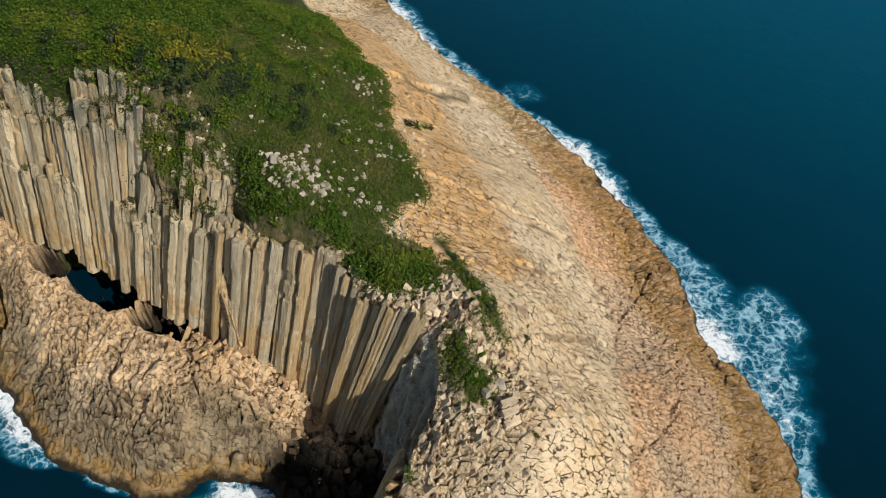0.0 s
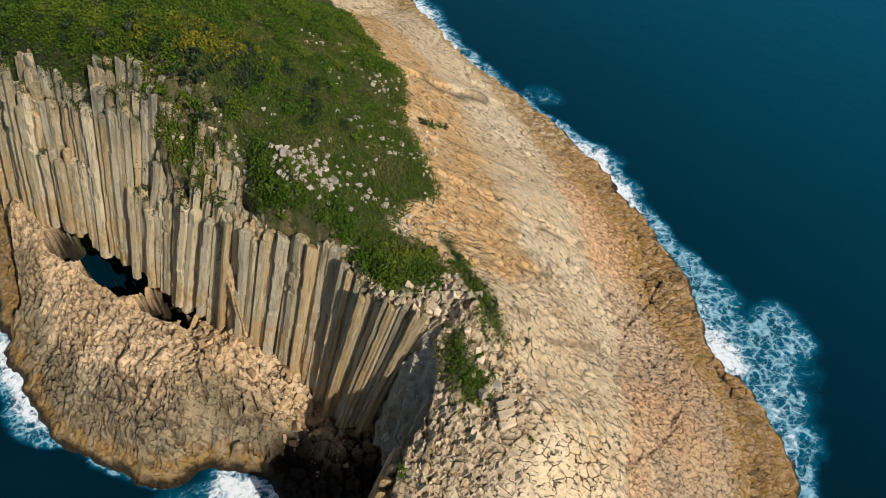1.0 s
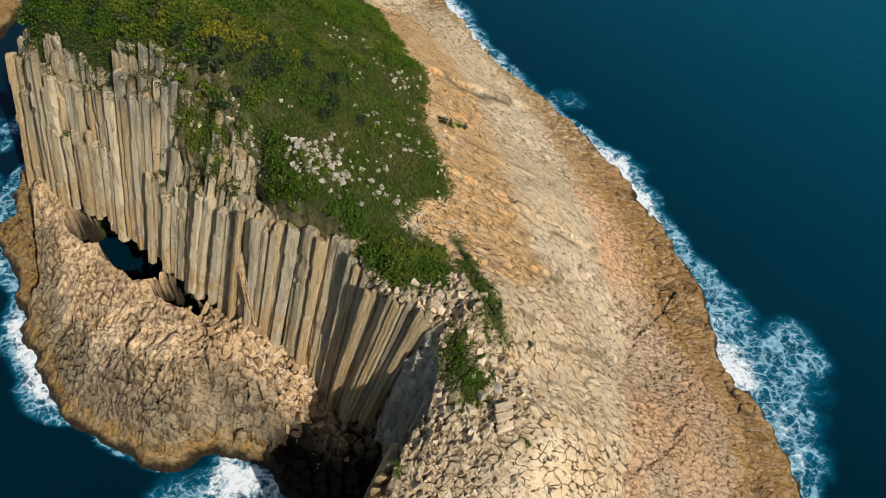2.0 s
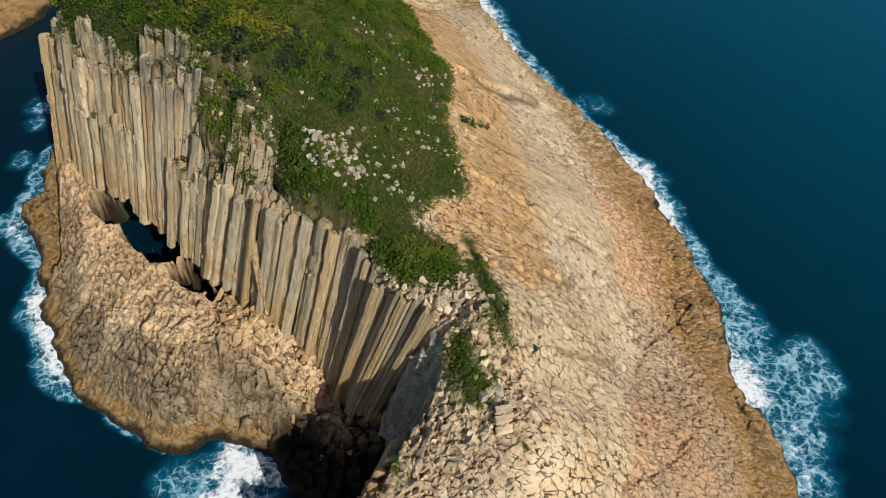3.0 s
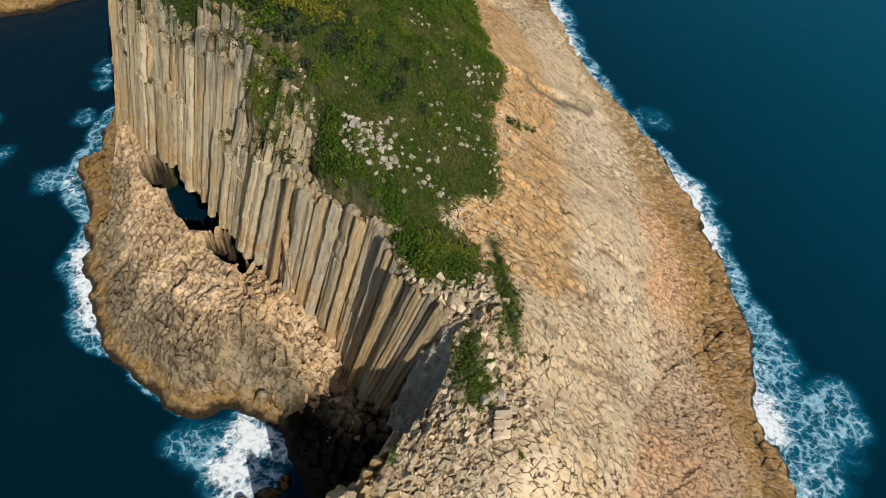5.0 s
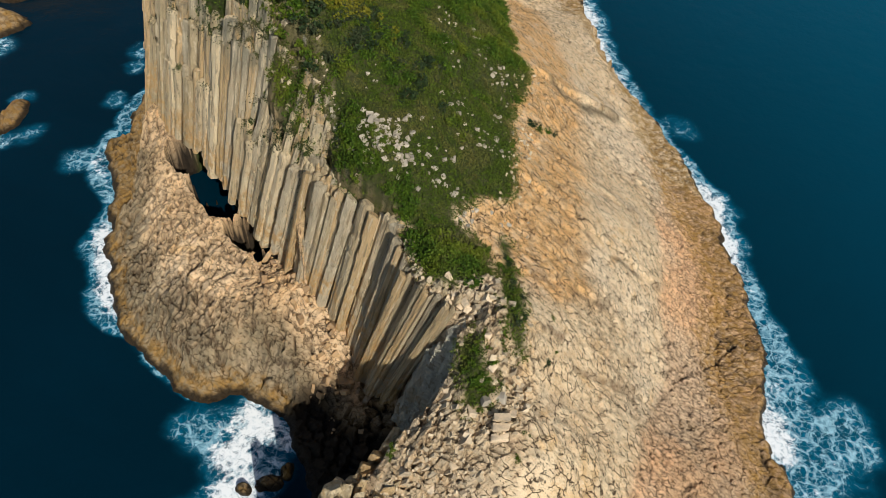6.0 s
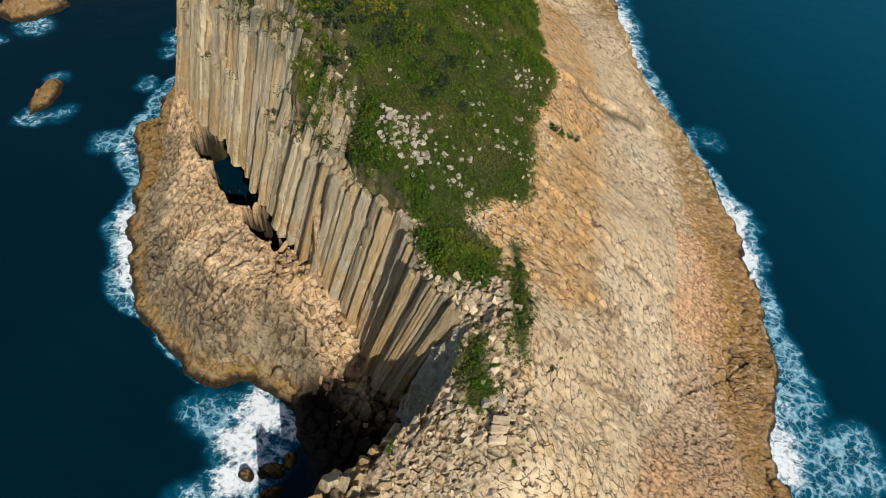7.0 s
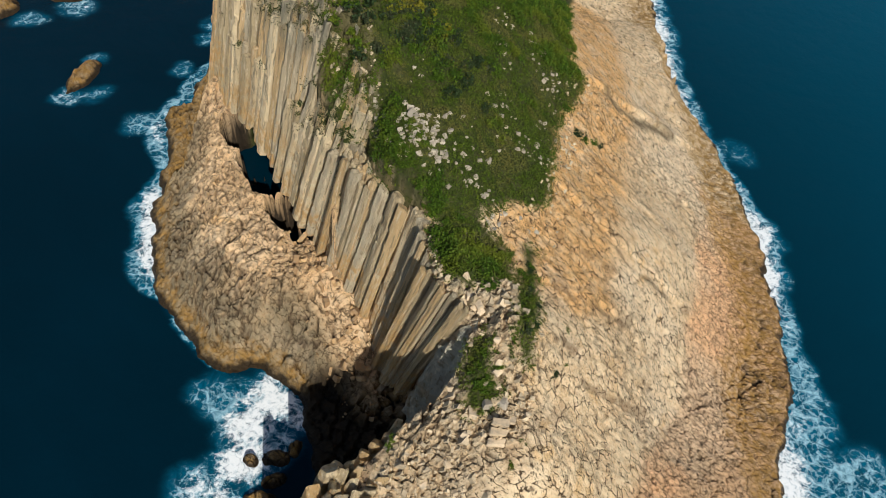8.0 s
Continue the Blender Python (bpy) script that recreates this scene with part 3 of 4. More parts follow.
# ---- the island ----
def build_ground():
    step = 0.33
    x, y, faces = grid(np.arange(-84, 93, step), np.arange(-64, 134, step))
    z, d, r = land(x, y)
    t = green(x, y)
    turf = smooth(t, -0.3, 1.2) * smooth(r, -6.5, -5.5)
    # turf soil; over the shelf its dark tone also stands in for shaded rock
    soil_and_shade = np.maximum(turf, 0.8 * smooth(within(x, y, SHELF) + 3 * fbm(x * 0.3, y * 0.3, 167, 3), -1.5, 0.6))
    crest = (1 - 0.7 * turf) * smooth(away(x, y, [(29, -19), (38, -22), (42, -30), (46, -40), (50, -60)]), 11, 5) * (r > 0) * (1 - smooth(x - 0.5 * y, 62, 70))
    apron = (r < 0) * 1.0
    slab = (1 - crest) * (1 - apron)
    # joints: flat irregular plates on the slab, stepped column ends on the apron, broken blocks on the crest
    wx, wy = x + 1.6 * fbm(x * 0.4, y * 0.4, 71, 3), y + 1.6 * fbm(x * 0.4, y * 0.4, 75, 3)
    e1, n1, ox, oy = worley((wx * 0.85 + wy * 0.5) / 2.7, (wy * 0.85 - wx * 0.5) / 1.75, 5)
    vx, vy = x + 3.4 * fbm(x * 0.25, y * 0.25, 71, 4), y + 3.4 * fbm(x * 0.25, y * 0.25, 75, 4)
    e2, n2, px, py = worley(vx / 1.3 + 0.3 * vy, vy / 1.6, 7, 0.95)
    e4, n4, sx, sy = worley(vx / 2.5 + 0.1 * vy, vy / 2.2, 19, 0.85)
    coarse = np.maximum(smooth(fbm(x * 0.12, y * 0.12, 73, 4), -0.06, 0.08), np.exp(-((x - 4) ** 2 + (y + 26) ** 2) / 60))
    e2, n2 = np.minimum(e2 + 0.4 * coarse, 1.6 * e4 + 0.3 * (1 - coarse)), n2 + (n4 - n2) * coarse
    e3, n3, qx, qy = worley((wx * 0.9 + wy * 0.4) / 1.7, (wy * 0.9 - wx * 0.4) / 1.05, 13)
    faint = smooth(fbm(x * 0.07, y * 0.07, 81, 3), -0.12, 0.1)
    j1, j2, j3 = 1 - smooth(e1, 0.02, 0.20), 1 - smooth(e2, 0.03, 0.24), 1 - smooth(e3, 0.03, 0.26)
    z = z + slab * (0.22 * (n1 - 0.5) + 0.10 * ox - (0.06 + 0.26 * faint) * j1) * (1 - 0.8 * turf)
    z = z + apron * smooth(d, 0, 3) * (1.4 * (n2 - 0.5) + 0.5 * (1 - 0.6 * coarse) * (px - 0.5 * py) + 0.6 * coarse * sx - 1.0 * j2) * (1 - smooth(cleft(x, y, 1.2), 0, 0.5))
    z = z + crest * (1.1 * (n3 - 0.5) + 0.9 * qx - 0.6 * j3)
    # low scarps where sheets of the slab have come off
    u = (x * 0.55 + y * 0.83) / 9 + 1.5 * fbm(x * 0.05, y * 0.05, 91, 4)
    scarp = smooth(u - np.floor(u), 0.0, 0.06) * (1 - (u - np.floor(u)))
    z = z + slab * (1 - turf) * 0.55 * scarp * faint * smooth(d, 7, 16)
    z = z + slab * (1 - turf) * 0.40 * fbm(x * 0.45, y * 1.3, 95, 4)
    gx, gy = x + 3.0 * fbm(x * 0.16, y * 0.16, 111, 5), y + 3.0 * fbm(x * 0.16, y * 0.16, 117, 5)
    split, brown = np.zeros(x.shape), np.zeros(x.shape)
    for line, drop in LEDGES:
        far = away(gx, gy, line)
        (ax, ay), (bx, by) = line[0], line[-1]
        side = ((gy - ay) * (bx - ax) - (gx - ax) * (by - ay)) / math.hypot(bx - ax, by - ay)
        z = z + drop * smooth(side, -0.35, 0.1) * np.exp(-(far / 4.5) ** 2)
        brown = np.maximum(brown, 0.8 * (1 - smooth(far, 0.2, 1.5)) * smooth(fbm(x * 0.7, y * 0.7, 125, 4), -0.05, 0.12))
        split = np.maximum(split, 0.6 * (1 - smooth(np.abs(far - 0.2), 0.1, 0.42)) * smooth(fbm(x * 0.5, y * 0.5, 121, 3), -0.22, 0.05))
    for line in CRACKS:
        far = away(x + 1.6 * fbm(x * 0.3, y * 0.3, 131, 4), y + 1.0 * fbm(x * 0.3, y * 0.3, 137, 4), line)
        z = z - 0.4 * (1 - smooth(far, 0.1, 0.5))
        split = np.maximum(split, 0.75 * (1 - smooth(far, 0.05, 0.3)) * smooth(fbm(x * 0.3, y * 0.3, 149, 3), -0.2, 0.0))
    worn = smooth(within(x, y, WEATHERED) + 3 * fbm(x * 0.16, y * 0.16, 99, 5), -0.6, 1.6)
    z = z + slab * worn * smooth(d, 4, 10) * (0.45 * (n3 - 0.5) + 0.35 * qx - 0.35 * j3)
    me = mesh_of("ground", np.stack([x, y, z], -1).reshape(-1, 3), faces, ROCK, True)
    rough = (((apron + crest > 0.5) | (worn > 0.5)) & (turf < 0.5))[:-1, :-1].ravel()
    me.polygons.foreach_set("use_smooth", ~rough)
    give(me, "turf", soil_and_shade)
    give(me, "block", np.maximum(np.maximum(apron, crest), 0.8 * worn))
    give(me, "piece", n2 * apron + n3 * np.maximum(crest, slab * worn) + (1 - apron - crest) * (1 - worn) * 0.6 * n1)
    give(me, "joint", (slab * np.maximum(np.maximum(j1 * 0.55 * faint, split), 0.8 * worn * j3 * smooth(fbm(x * 0.1, y * 0.1, 143, 3), -0.15, 0.12)) + apron * j2 * 0.95 + crest * j3 * 0.9) * (1 - turf))
    give(me, "brown", brown * slab * (1 - turf))
    give(me, "weathered", 0.15 * apron + (1 - apron) * worn)
    give(me, "ochre", smooth(12 + 8 * fbm(x * 0.15, y * 0.15, 103, 4) - away(x, y, [(-30, 84), (-12, 64), (4, 46), (14, 30), (20, 18), (27, 8), (33, -2)]), 0, 6) + 0.45 * apron * smooth(y + 0.3 * x, -40, -22))
    # mask for painted shade: inside the hollows and low down in the cove
    give(me, "shadowed", np.maximum(smooth(hollow(x, y), 0.03, 0.2) * (r < -0.5), smooth(x, 7, 11) * smooth(-y, 22, 27) * (r < 0) * smooth(6.5 - z + 3 * fbm(x * 0.3, y * 0.3, 177, 3), 0, 2.5) * (1 - np.exp(-((x - 18) ** 2 + (y + 24) ** 2) / 18))))
    give(me, "algae", 0.95 * smooth(x + 0.4 * y, 14, 30) + 0.5 * smooth(-x - 0.3 * y, -10, 5) + 2.0 * smooth(-0.745 * (x + 65.5) - 0.667 * (y - 2), -0.5, 1.5) * (x < -48))
    # grey rock tone; on the lower apron it also paints the flank's shade
    give(me, "grey", np.maximum(crest * 0.16 + 0.8 * smooth(-0.745 * (x + 65.5) - 0.667 * (y - 2), -0.5, 1.5) * (x < -48) + 0.75 * slab * (1 - smooth(away(gx, gy, LEDGES[0][0]), 0.5, 1.8)) + 0.34 * slab * smooth(within(x, y, BLOCKY) + 2 * fbm(x * 0.2, y * 0.2, 157, 4), -0.4, 0.8), apron * (0.06 + 0.9 * smooth(12.5 + 9 * fbm(x * 0.2, y * 0.2, 147, 3) - d, 0, 7)) + 0.55 * smooth(within(x, y, SHELF), -1, 0.5)))
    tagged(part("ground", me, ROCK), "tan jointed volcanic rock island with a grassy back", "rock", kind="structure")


build_ground()


# ---- the cliff of columns ----
# foot and head of the columns at stations along the cliff, west to east, and how ragged their heads are
STATIONS = [
    ((-69, 2.5, 4), (-59.5, 4.5, 41), 0.30, 1.8),
    ((-52, -4.5, 8), (-43, -2.5, 48), 0.42, 1.8),
    ((-39, -7, 7), (-29.5, -4, 52), 0.50, 1.9),
    ((-28, -10, 5), (-18.5, -6, 51), 0.48, 1.8),
    ((-19, -13.5, 4), (-10.5, -8.5, 42), 0.34, 1.7),
    ((-15.5, -15, 4.5), (-6, -12, 37.5), 0.22, 1.8),
    ((-11.5, -15.7, 5), (-2.4, -14, 36.6), 0.10, 1.6),
    ((-4.5, -17, 6), (2.6, -14.6, 37.3), 0.09, 1.55),
    ((1.5, -18, 7), (9, -14.7, 37.7), 0.09, 1.6),
    ((7.5, -18.6, 6), (15, -15.7, 38.7), 0.09, 1.7),
    ((12, -18.8, 6), (19.5, -15.7, 38.6), 0.08, 1.8),
    ((14.0, -20.6, 7), (22.4, -19.6, 37.2), 0.14, 1.2),
    ((19, -22.6, 7), (29.2, -21.9, 37.8), 0.18, 1.1),
    ((24, -23.4, 9), (34.5, -23, 38.3), 0.18, 1.1),
]
RIDGE = [
    ((27.5, -33, 0), (35.2, -33, 24), 0.16, 1.6),
    ((27, -39, 0), (33.6, -39.2, 22.6), 0.17, 1.8),
    ((26.5, -45, 0), (32.6, -45, 22.4), 0.17, 1.9),
    ((27, -54, 0), (33, -54, 20), 0.17, 1.9),
]
# a broken upper tier behind the lower rim
TIER = [
    ((-24, -6.0, 34), (-20, -3.8, 52.5), 0.24, 1.7),
    ((-17, -6.6, 33), (-13, -4.2, 52), 0.24, 1.6),
    ((-11, -7.6, 31), (-7.6, -5.4, 49.6), 0.24, 1.5),
    ((-6, -10, 30), (-3, -7.6, 45.6), 0.22, 1.4),
    ((-2, -12.8, 30), (1.2, -10.8, 41.5), 0.21, 1.4),
]
LOW_TIER = [
    ((-19, -9.2, 26), (-15, -7, 40), 0.24, 1.35),
    ((-12, -11, 26), (-8, -9.2, 40.5), 0.24, 1.3),
    ((-5, -14, 26), (-1, -12.4, 38.5), 0.21, 1.3),
]
# the grey wall at the head of the cove: foot and head
WALL = [((23.6, -23.2, 5), (34.4, -22.8, 37)), ((27, -26.8, 2), (37.6, -26.6, 32)), ((28.5, -30.5, 0), (38.2, -30.4, 25.5)), ((28, -34, -1), (36, -35, 22))]


def prism(name, sides, seed, skew=0.02):
    """A stone column of unit height and width in jointed drums that sit slightly off each other, with a chipped head."""
    rng = random.Random(seed)
    turn = math.pi / sides
    ring = [(turn + 2 * math.pi * (k + rng.uniform(-0.2, 0.2)) / sides, rng.uniform(0.47, 0.61)) for k in range(sides)]
    bm = bmesh.new()
    cuts = [0.0] + sorted(rng.uniform(0.05, 0.96) for _ in range(7)) + [0.988]
    rings = []
    slant = (rng.uniform(-skew, skew), rng.uniform(-skew, skew))

    def add(z, ox, oy, s, tilt):
        rings.append([bm.verts.new((ox + s * w * math.cos(a) * rng.uniform(0.94, 1.05), oy + s * w * math.sin(a) * rng.uniform(0.94, 1.05),
                                    z + tilt[0] * math.cos(a) + tilt[1] * math.sin(a))) for a, w in ring])

    for low, high in zip(cuts[:-1], cuts[1:]):
        ox, oy, s = rng.uniform(-0.07, 0.07), rng.uniform(-0.07, 0.07), rng.uniform(0.90, 1.06)
        lip = (rng.uniform(-0.005, 0.005), rng.uniform(-0.005, 0.005))
        add(low + 0.002, ox, oy, s, lip)
        add(high - 0.002, ox + rng.uniform(-0.03, 0.03), oy + rng.uniform(-0.03, 0.03), s * rng.uniform(0.96, 1.03), slant if high > 0.98 else lip)
    add(1.0, ox + rng.uniform(-0.1, 0.1), oy + rng.uniform(-0.1, 0.1), s * rng.uniform(0.74, 0.92), slant)
    for low, high in zip(rings[:-1], rings[1:]):
        for k in range(sides):
            bm.faces.new((low[k], low[(k + 1) % sides], high[(k + 1) % sides], high[k]))
    bm.faces.new(rings[-1])
    bm.faces.new(rings[0][::-1])
    me = bpy.data.meshes.new(name)
    bm.to_mesh(me)
    bm.free()
    me.materials.append(COLUMN)
    return me


def station(line, s):
    i = min(int(s), len(line) - 2)
    u = s - i
    (a, b, p, w), (c, d, q, v) = line[i], line[i + 1]
    return Vector(a).lerp(Vector(c), u), Vector(b).lerp(Vector(d), u), p + (q - p) * u, w + (v - w) * u


HEADS = []


def build_columns(thing, line, rows, shapes, seed):
    """Rows of columns from the front of the cliff to its back, in bundles that broke off at one height."""
    rng = random.Random(seed)
    last = len(line) - 1.001
    for row in range(rows):
        s, left, level, set_back = 0.02 * row, 0, 0.0, 0.0
        while s < last:
            foot, head, ragged, wide = station(line, s)
            near, far = station(line, max(s - 0.02, 0)), station(line, min(s + 0.02, last))
            along = (far[1] - near[1]) + (far[0] - near[0])
            run = (far[1] - near[1]).length / 0.04 if 0.02 <= s < last - 0.02 else 9.0
            back = Vector((-along.y, along.x, 0)).normalized()
            if left == 0:
                left = rng.randint(2, 4) if ragged > 0.2 else rng.randint(1, 2)
                level, set_back = rng.random(), rng.uniform(-1.3, 1.1)
            left -= 1
            broken = ragged > 0.2
            width = wide * rng.uniform(0.72, 1.22)
            inward = (0.72 if broken else 0.60) * wide * row + 0.7 * set_back + rng.uniform(-0.6, 0.6) + 0.5
            low, high = foot + back * inward, head + back * inward
            drop = ragged * (1 - row / (rows - 1)) * (level + 0.10 * rng.random()) + 0.025 * rng.random()
            high = low.lerp(high, 1 - drop)
            over = high.z - brow(high.x, high.y)
            if over > -0.3 and broken:
                high = low.lerp(high, 1 - (over + 0.3) / max(high.z - low.z, 1))
            if broken and drop > 0.05:
                HEADS.append((*high, width, ragged))
            if float(hollow(low.x + np.array([0, 1.2, -1.2, 0, 0]), low.y + np.array([0, 0, 0, 1.4, -1.4])).max()) > 0.2 and low.z < 20:
                lift = (13.0 if low.x < -39 else 11.0) + rng.uniform(-1, 1.2)
                low = low.lerp(high, max((lift - low.z) / (high.z - low.z), 0))
            else:
                low = low - (high - low).normalized() * 4
            axis = high - low
            ob = part("column", rng.choice(shapes), COLUMN, thing)
            w = axis.normalized()
            a = radians(-38 + rng.uniform(-16, 16))
            u = Vector((math.cos(a), math.sin(a), 0))
            u = (u - w * u.dot(w)).normalized()
            v = w.cross(u)
            turn = Matrix((u, v, w)).transposed().to_4x4()
            ob.matrix_basis = Matrix.Translation(low) @ turn @ Matrix.Diagonal((width, width * rng.uniform(0.85, 1.15), axis.length, 1))
            s += width * ((1.18 if 0.12 < ragged < 0.2 else 0.98) if row < 2 else 0.86) / max(run, 3.0)


SHAPES = [prism("column", (5, 6, 6, 6, 7)[k % 5], 100 + k) for k in range(12)]
cliff = tagged(new("cliff"), "tall cliff of leaning hexagonal tan and grey stone columns", "cliff", kind="structure")
build_columns(cliff, STATIONS, 4, SHAPES, 4)
build_columns(cliff, TIER, 3, SHAPES, 6)
build_columns(cliff, LOW_TIER, 2, SHAPES, 8)
ridge = tagged(new("rock_ridge"), "broken ridge of wide stone columns above a dark cove", "rock", kind="structure")
build_columns(ridge, RIDGE, 6, [prism("column", (5, 4, 6, 5)[k % 4], 130 + k, 0.06) for k in range(10)], 9)


def build_wall():
    """A leaning grey face of large joint planes."""
    n, m = 66, 88
    u, v = np.meshgrid(np.linspace(0, 1, n), np.linspace(0, 1, m))
    at = np.linspace(0, 1, len(WALL))
    low = np.stack([np.interp(u, at, [w[0][k] for w in WALL]) for k in range(3)], -1)
    high = np.stack([np.interp(u, at, [w[1][k] for w in WALL]) for k in range(3)], -1)
    p = low + (high - low) * v[..., None]
    e, num, ox, oy = worley(u * 9 + 2.5 * v + 0.5 * fbm(u * 6, v * 6, 5, 3), v * 6 + 0.4 * fbm(u * 5, v * 9, 9, 3), 23)
    out = 1.5 * (num - 0.5) + 0.9 * ox - 0.8 * (1 - smooth(e, 0.02, 0.10)) + 1.2 * fbm(u * 9, v * 14, 29, 6)
    out = out * (1 - smooth(v, 0.82, 1.0)) - 1.6 * smooth(v, 0.86, 1.0)
    p = p + out[..., None] * np.array([-0.80, -0.42, 0.42])
    a = (np.arange(m - 1)[:, None] * n + np.arange(n - 1)[None]).ravel()
    part("rock_face", mesh_of("rock_face", p.reshape(-1, 3), np.stack([a, a + 1, a + n + 1, a + n], 1), SLAB), SLAB, ridge, "grey fractured rock face")


build_wall()


# ---- rocks out in the sea ----
def sea_rock(name, label, cx, cy, long, wide, tall, turn, seed):
    """A low wave-washed rock with an uneven outline, rising out of the water."""
    n = 90
    x, y, faces = grid(np.linspace(-1.15, 1.15, n), np.linspace(-1.15, 1.15, n))
    rr = np.hypot(x, y) + 0.55 * fbm(x * 1.6 + seed, y * 1.6, seed, 5)
    z = tall * (1 - smooth(rr, 0.15, 1.0)) ** 0.8 * (1 + 0.9 * fbm(x * 3, y * 3, seed + 3, 4)) - 1.5 * smooth(rr, 0.8, 1.1) + 0.25
    e, num, ox, oy = worley(x * long / 2.2 + seed, y * wide / 2.0, seed)
    z = z + (0.5 * (num - 0.5) - 0.3 * (1 - smooth(e, 0.03, 0.2))) * (z > 0.3)
    c, s = math.cos(radians(turn)), math.sin(radians(turn))
    me = mesh_of(name, np.stack([cx + c * x * long - s * y * wide, cy + s * x * long + c * y * wide, z], -1).reshape(-1, 3), faces, ROCK, True)
    give(me, "joint", (1 - smooth(e, 0.03, 0.2)) * 0.8)
    give(me, "algae", np.ones(x.shape) * 1.5)
    give(me, "weathered", np.full(x.shape, 0.7))
    give(me, "grey", np.full(x.shape, 0.9))
    give(me, "brown", np.full(x.shape, 0.8))
    return tagged(part(name, me, ROCK), label, "rock")


sea_rock("sea_rock", "small low brown rock awash in foam", -95.5, -15.5, 7.5, 3.0, 2.2, 122, 3)
for wx, wy, wl, ww, turn, seed in ((15.5, -43.5, 2.6, 1.6, 40, 21), (18.5, -46, 2.2, 1.5, 70, 22), (13.2, -46.5, 1.6, 1.1, 10, 23), (19.5, -50, 3.0, 1.8, 60, 24), (16.2, -40.3, 1.8, 1.2, 120, 25)):
    sea_rock("sea_rock", "small wet brown rock in the foaming cove", wx, wy, wl, ww, 1.1, turn, seed)
sea_rock("sea_rock", "rounded brown rock standing in the sea", -131.5, 2.5, 10.5, 6.5, 4.5, 62, 5)
sea_rock("sea_rock", "dark brown rock awash beside the headland", -136, -21, 9, 6, 4.0, 70, 8)
sea_rock("headland", "brown rock flank of the neighbouring headland", -151, 42, 42, 30, 13, 70, 11)


# ---- loose rock ----
def rock_shape(name, seed, square, material):
    """A broken stone of unit size: a block cut by a few planes, its edges worn."""
    rng = random.Random(seed)
    bm = bmesh.new()
    bmesh.ops.create_cube(bm, size=1.0)
    for v in bm.verts:
        v.co += Vector([rng.uniform(-0.14, 0.14) for _ in range(3)])
    if not square:
        for _ in range(4):
            n = Vector([rng.gauss(0, 1) for _ in range(3)]).normalized()
            cut = bmesh.ops.bisect_plane(bm, geom=bm.verts[:] + bm.edges[:] + bm.faces[:], plane_co=n * rng.uniform(0.36, 0.48), plane_no=n, clear_outer=True)
            edges = [e for e in cut["geom_cut"] if isinstance(e, bmesh.types.BMEdge)]
            bmesh.ops.holes_fill(bm, edges=edges)
    bmesh.ops.bevel(bm, geom=bm.edges[:], offset=0.05, segments=1, affect="EDGES")
    me = bpy.data.meshes.new(name)
    bm.to_mesh(me)
    bm.free()
    me.materials.append(material)
    return me


BOULDERS = [rock_shape("boulder", 40 + k, False, PALE) for k in range(8)]
BLOCKS = [rock_shape("stone_block", 60 + k, k % 3 == 0, TAN) for k in range(8)]
CREST = [(30, -20.5), (36, -21), (41, -28), (45, -38), (48, -54)]


def lay(name, shape, material, x, y, size, flat, rng, label, group, z=None):
    ob = part(name, shape, material)
    z = height(x, y) if z is None else z
    turn = Euler((rng.uniform(-0.5, 0.5), rng.uniform(-0.5, 0.5), rng.random() * 6.28)).to_matrix().to_4x4()
    ob.matrix_basis = Matrix.Translation((x, y, z + 0.05 * size)) @ turn @ Matrix.Diagonal((size * rng.uniform(0.8, 1.3), size, size * flat, 1))
    return tagged(ob, label, "rock", group)


# clusters of stones in the grass: middle, count
STONES = [(-7.7, 27.2, 7), (-4.5, 25.4, 8), (-0.7, 21.9, 6), (-1.9, 32, 7), (1, 29.7, 9), (2.2, 20.3, 5), (4.9, 28.8, 9), (6.8, 27.5, 9), (8.7, 24.5, 7), (8.8, 12.6, 7), (10.9, 8.6, 7), (12.6, 7.5, 7), (12.6, 16.5, 8), (16.8, 10, 9), (15.6, 5.4, 9), (17.7, 5.8, 9), (19.1, 8.1, 9), (16.1, -3.3, 8), (12.2, -0.6, 5), (3.5, -0.8, 3), (0.3, -1.5, 3), (19.2, -7.2, 7), (22, -7.8, 7), (0, -7.8, 9), (2.9, -9.1, 9), (-2.9, -9.1, 8), (25.8, -5.5, 8), (28.1, -5.5, 8), (25.3, -7.9, 8)]


def scatter_boulders():
    rng = random.Random(12)
    # a heap below the grass, then small clusters over the grassy back
    heap = [(rng.gauss(11.6, 2.6), rng.gauss(-9.6, 2.0), 0.3 + 0.6 * rng.random() ** 1.4) for _ in range(120)]
    heap += [(7.6, -7.8, 1.5), (6.6, -7.2, 0.9), (12.2, -11.2, 1.0), (12.6, -4.9, 0.9), (10.5, -3.9, 0.9), (11.2, -10.4, 0.9), (13.6, -9.4, 0.8)]
    for cx, cy, count in STONES:
        heap += [(rng.gauss(cx, 1.0), rng.gauss(cy, 1.6), 0.25 + 0.6 * rng.random() ** 2) for _ in range(count)]
    for x, y, size in heap:
        if land(np.array([x]), np.array([y]))[2][0] > 0.5:
            lay("boulder", rng.choice(BOULDERS), PALE, x, y, size, rng.uniform(0.55, 0.95), rng, "pale weathered boulder half sunk in the grass", "boulders on the slope")


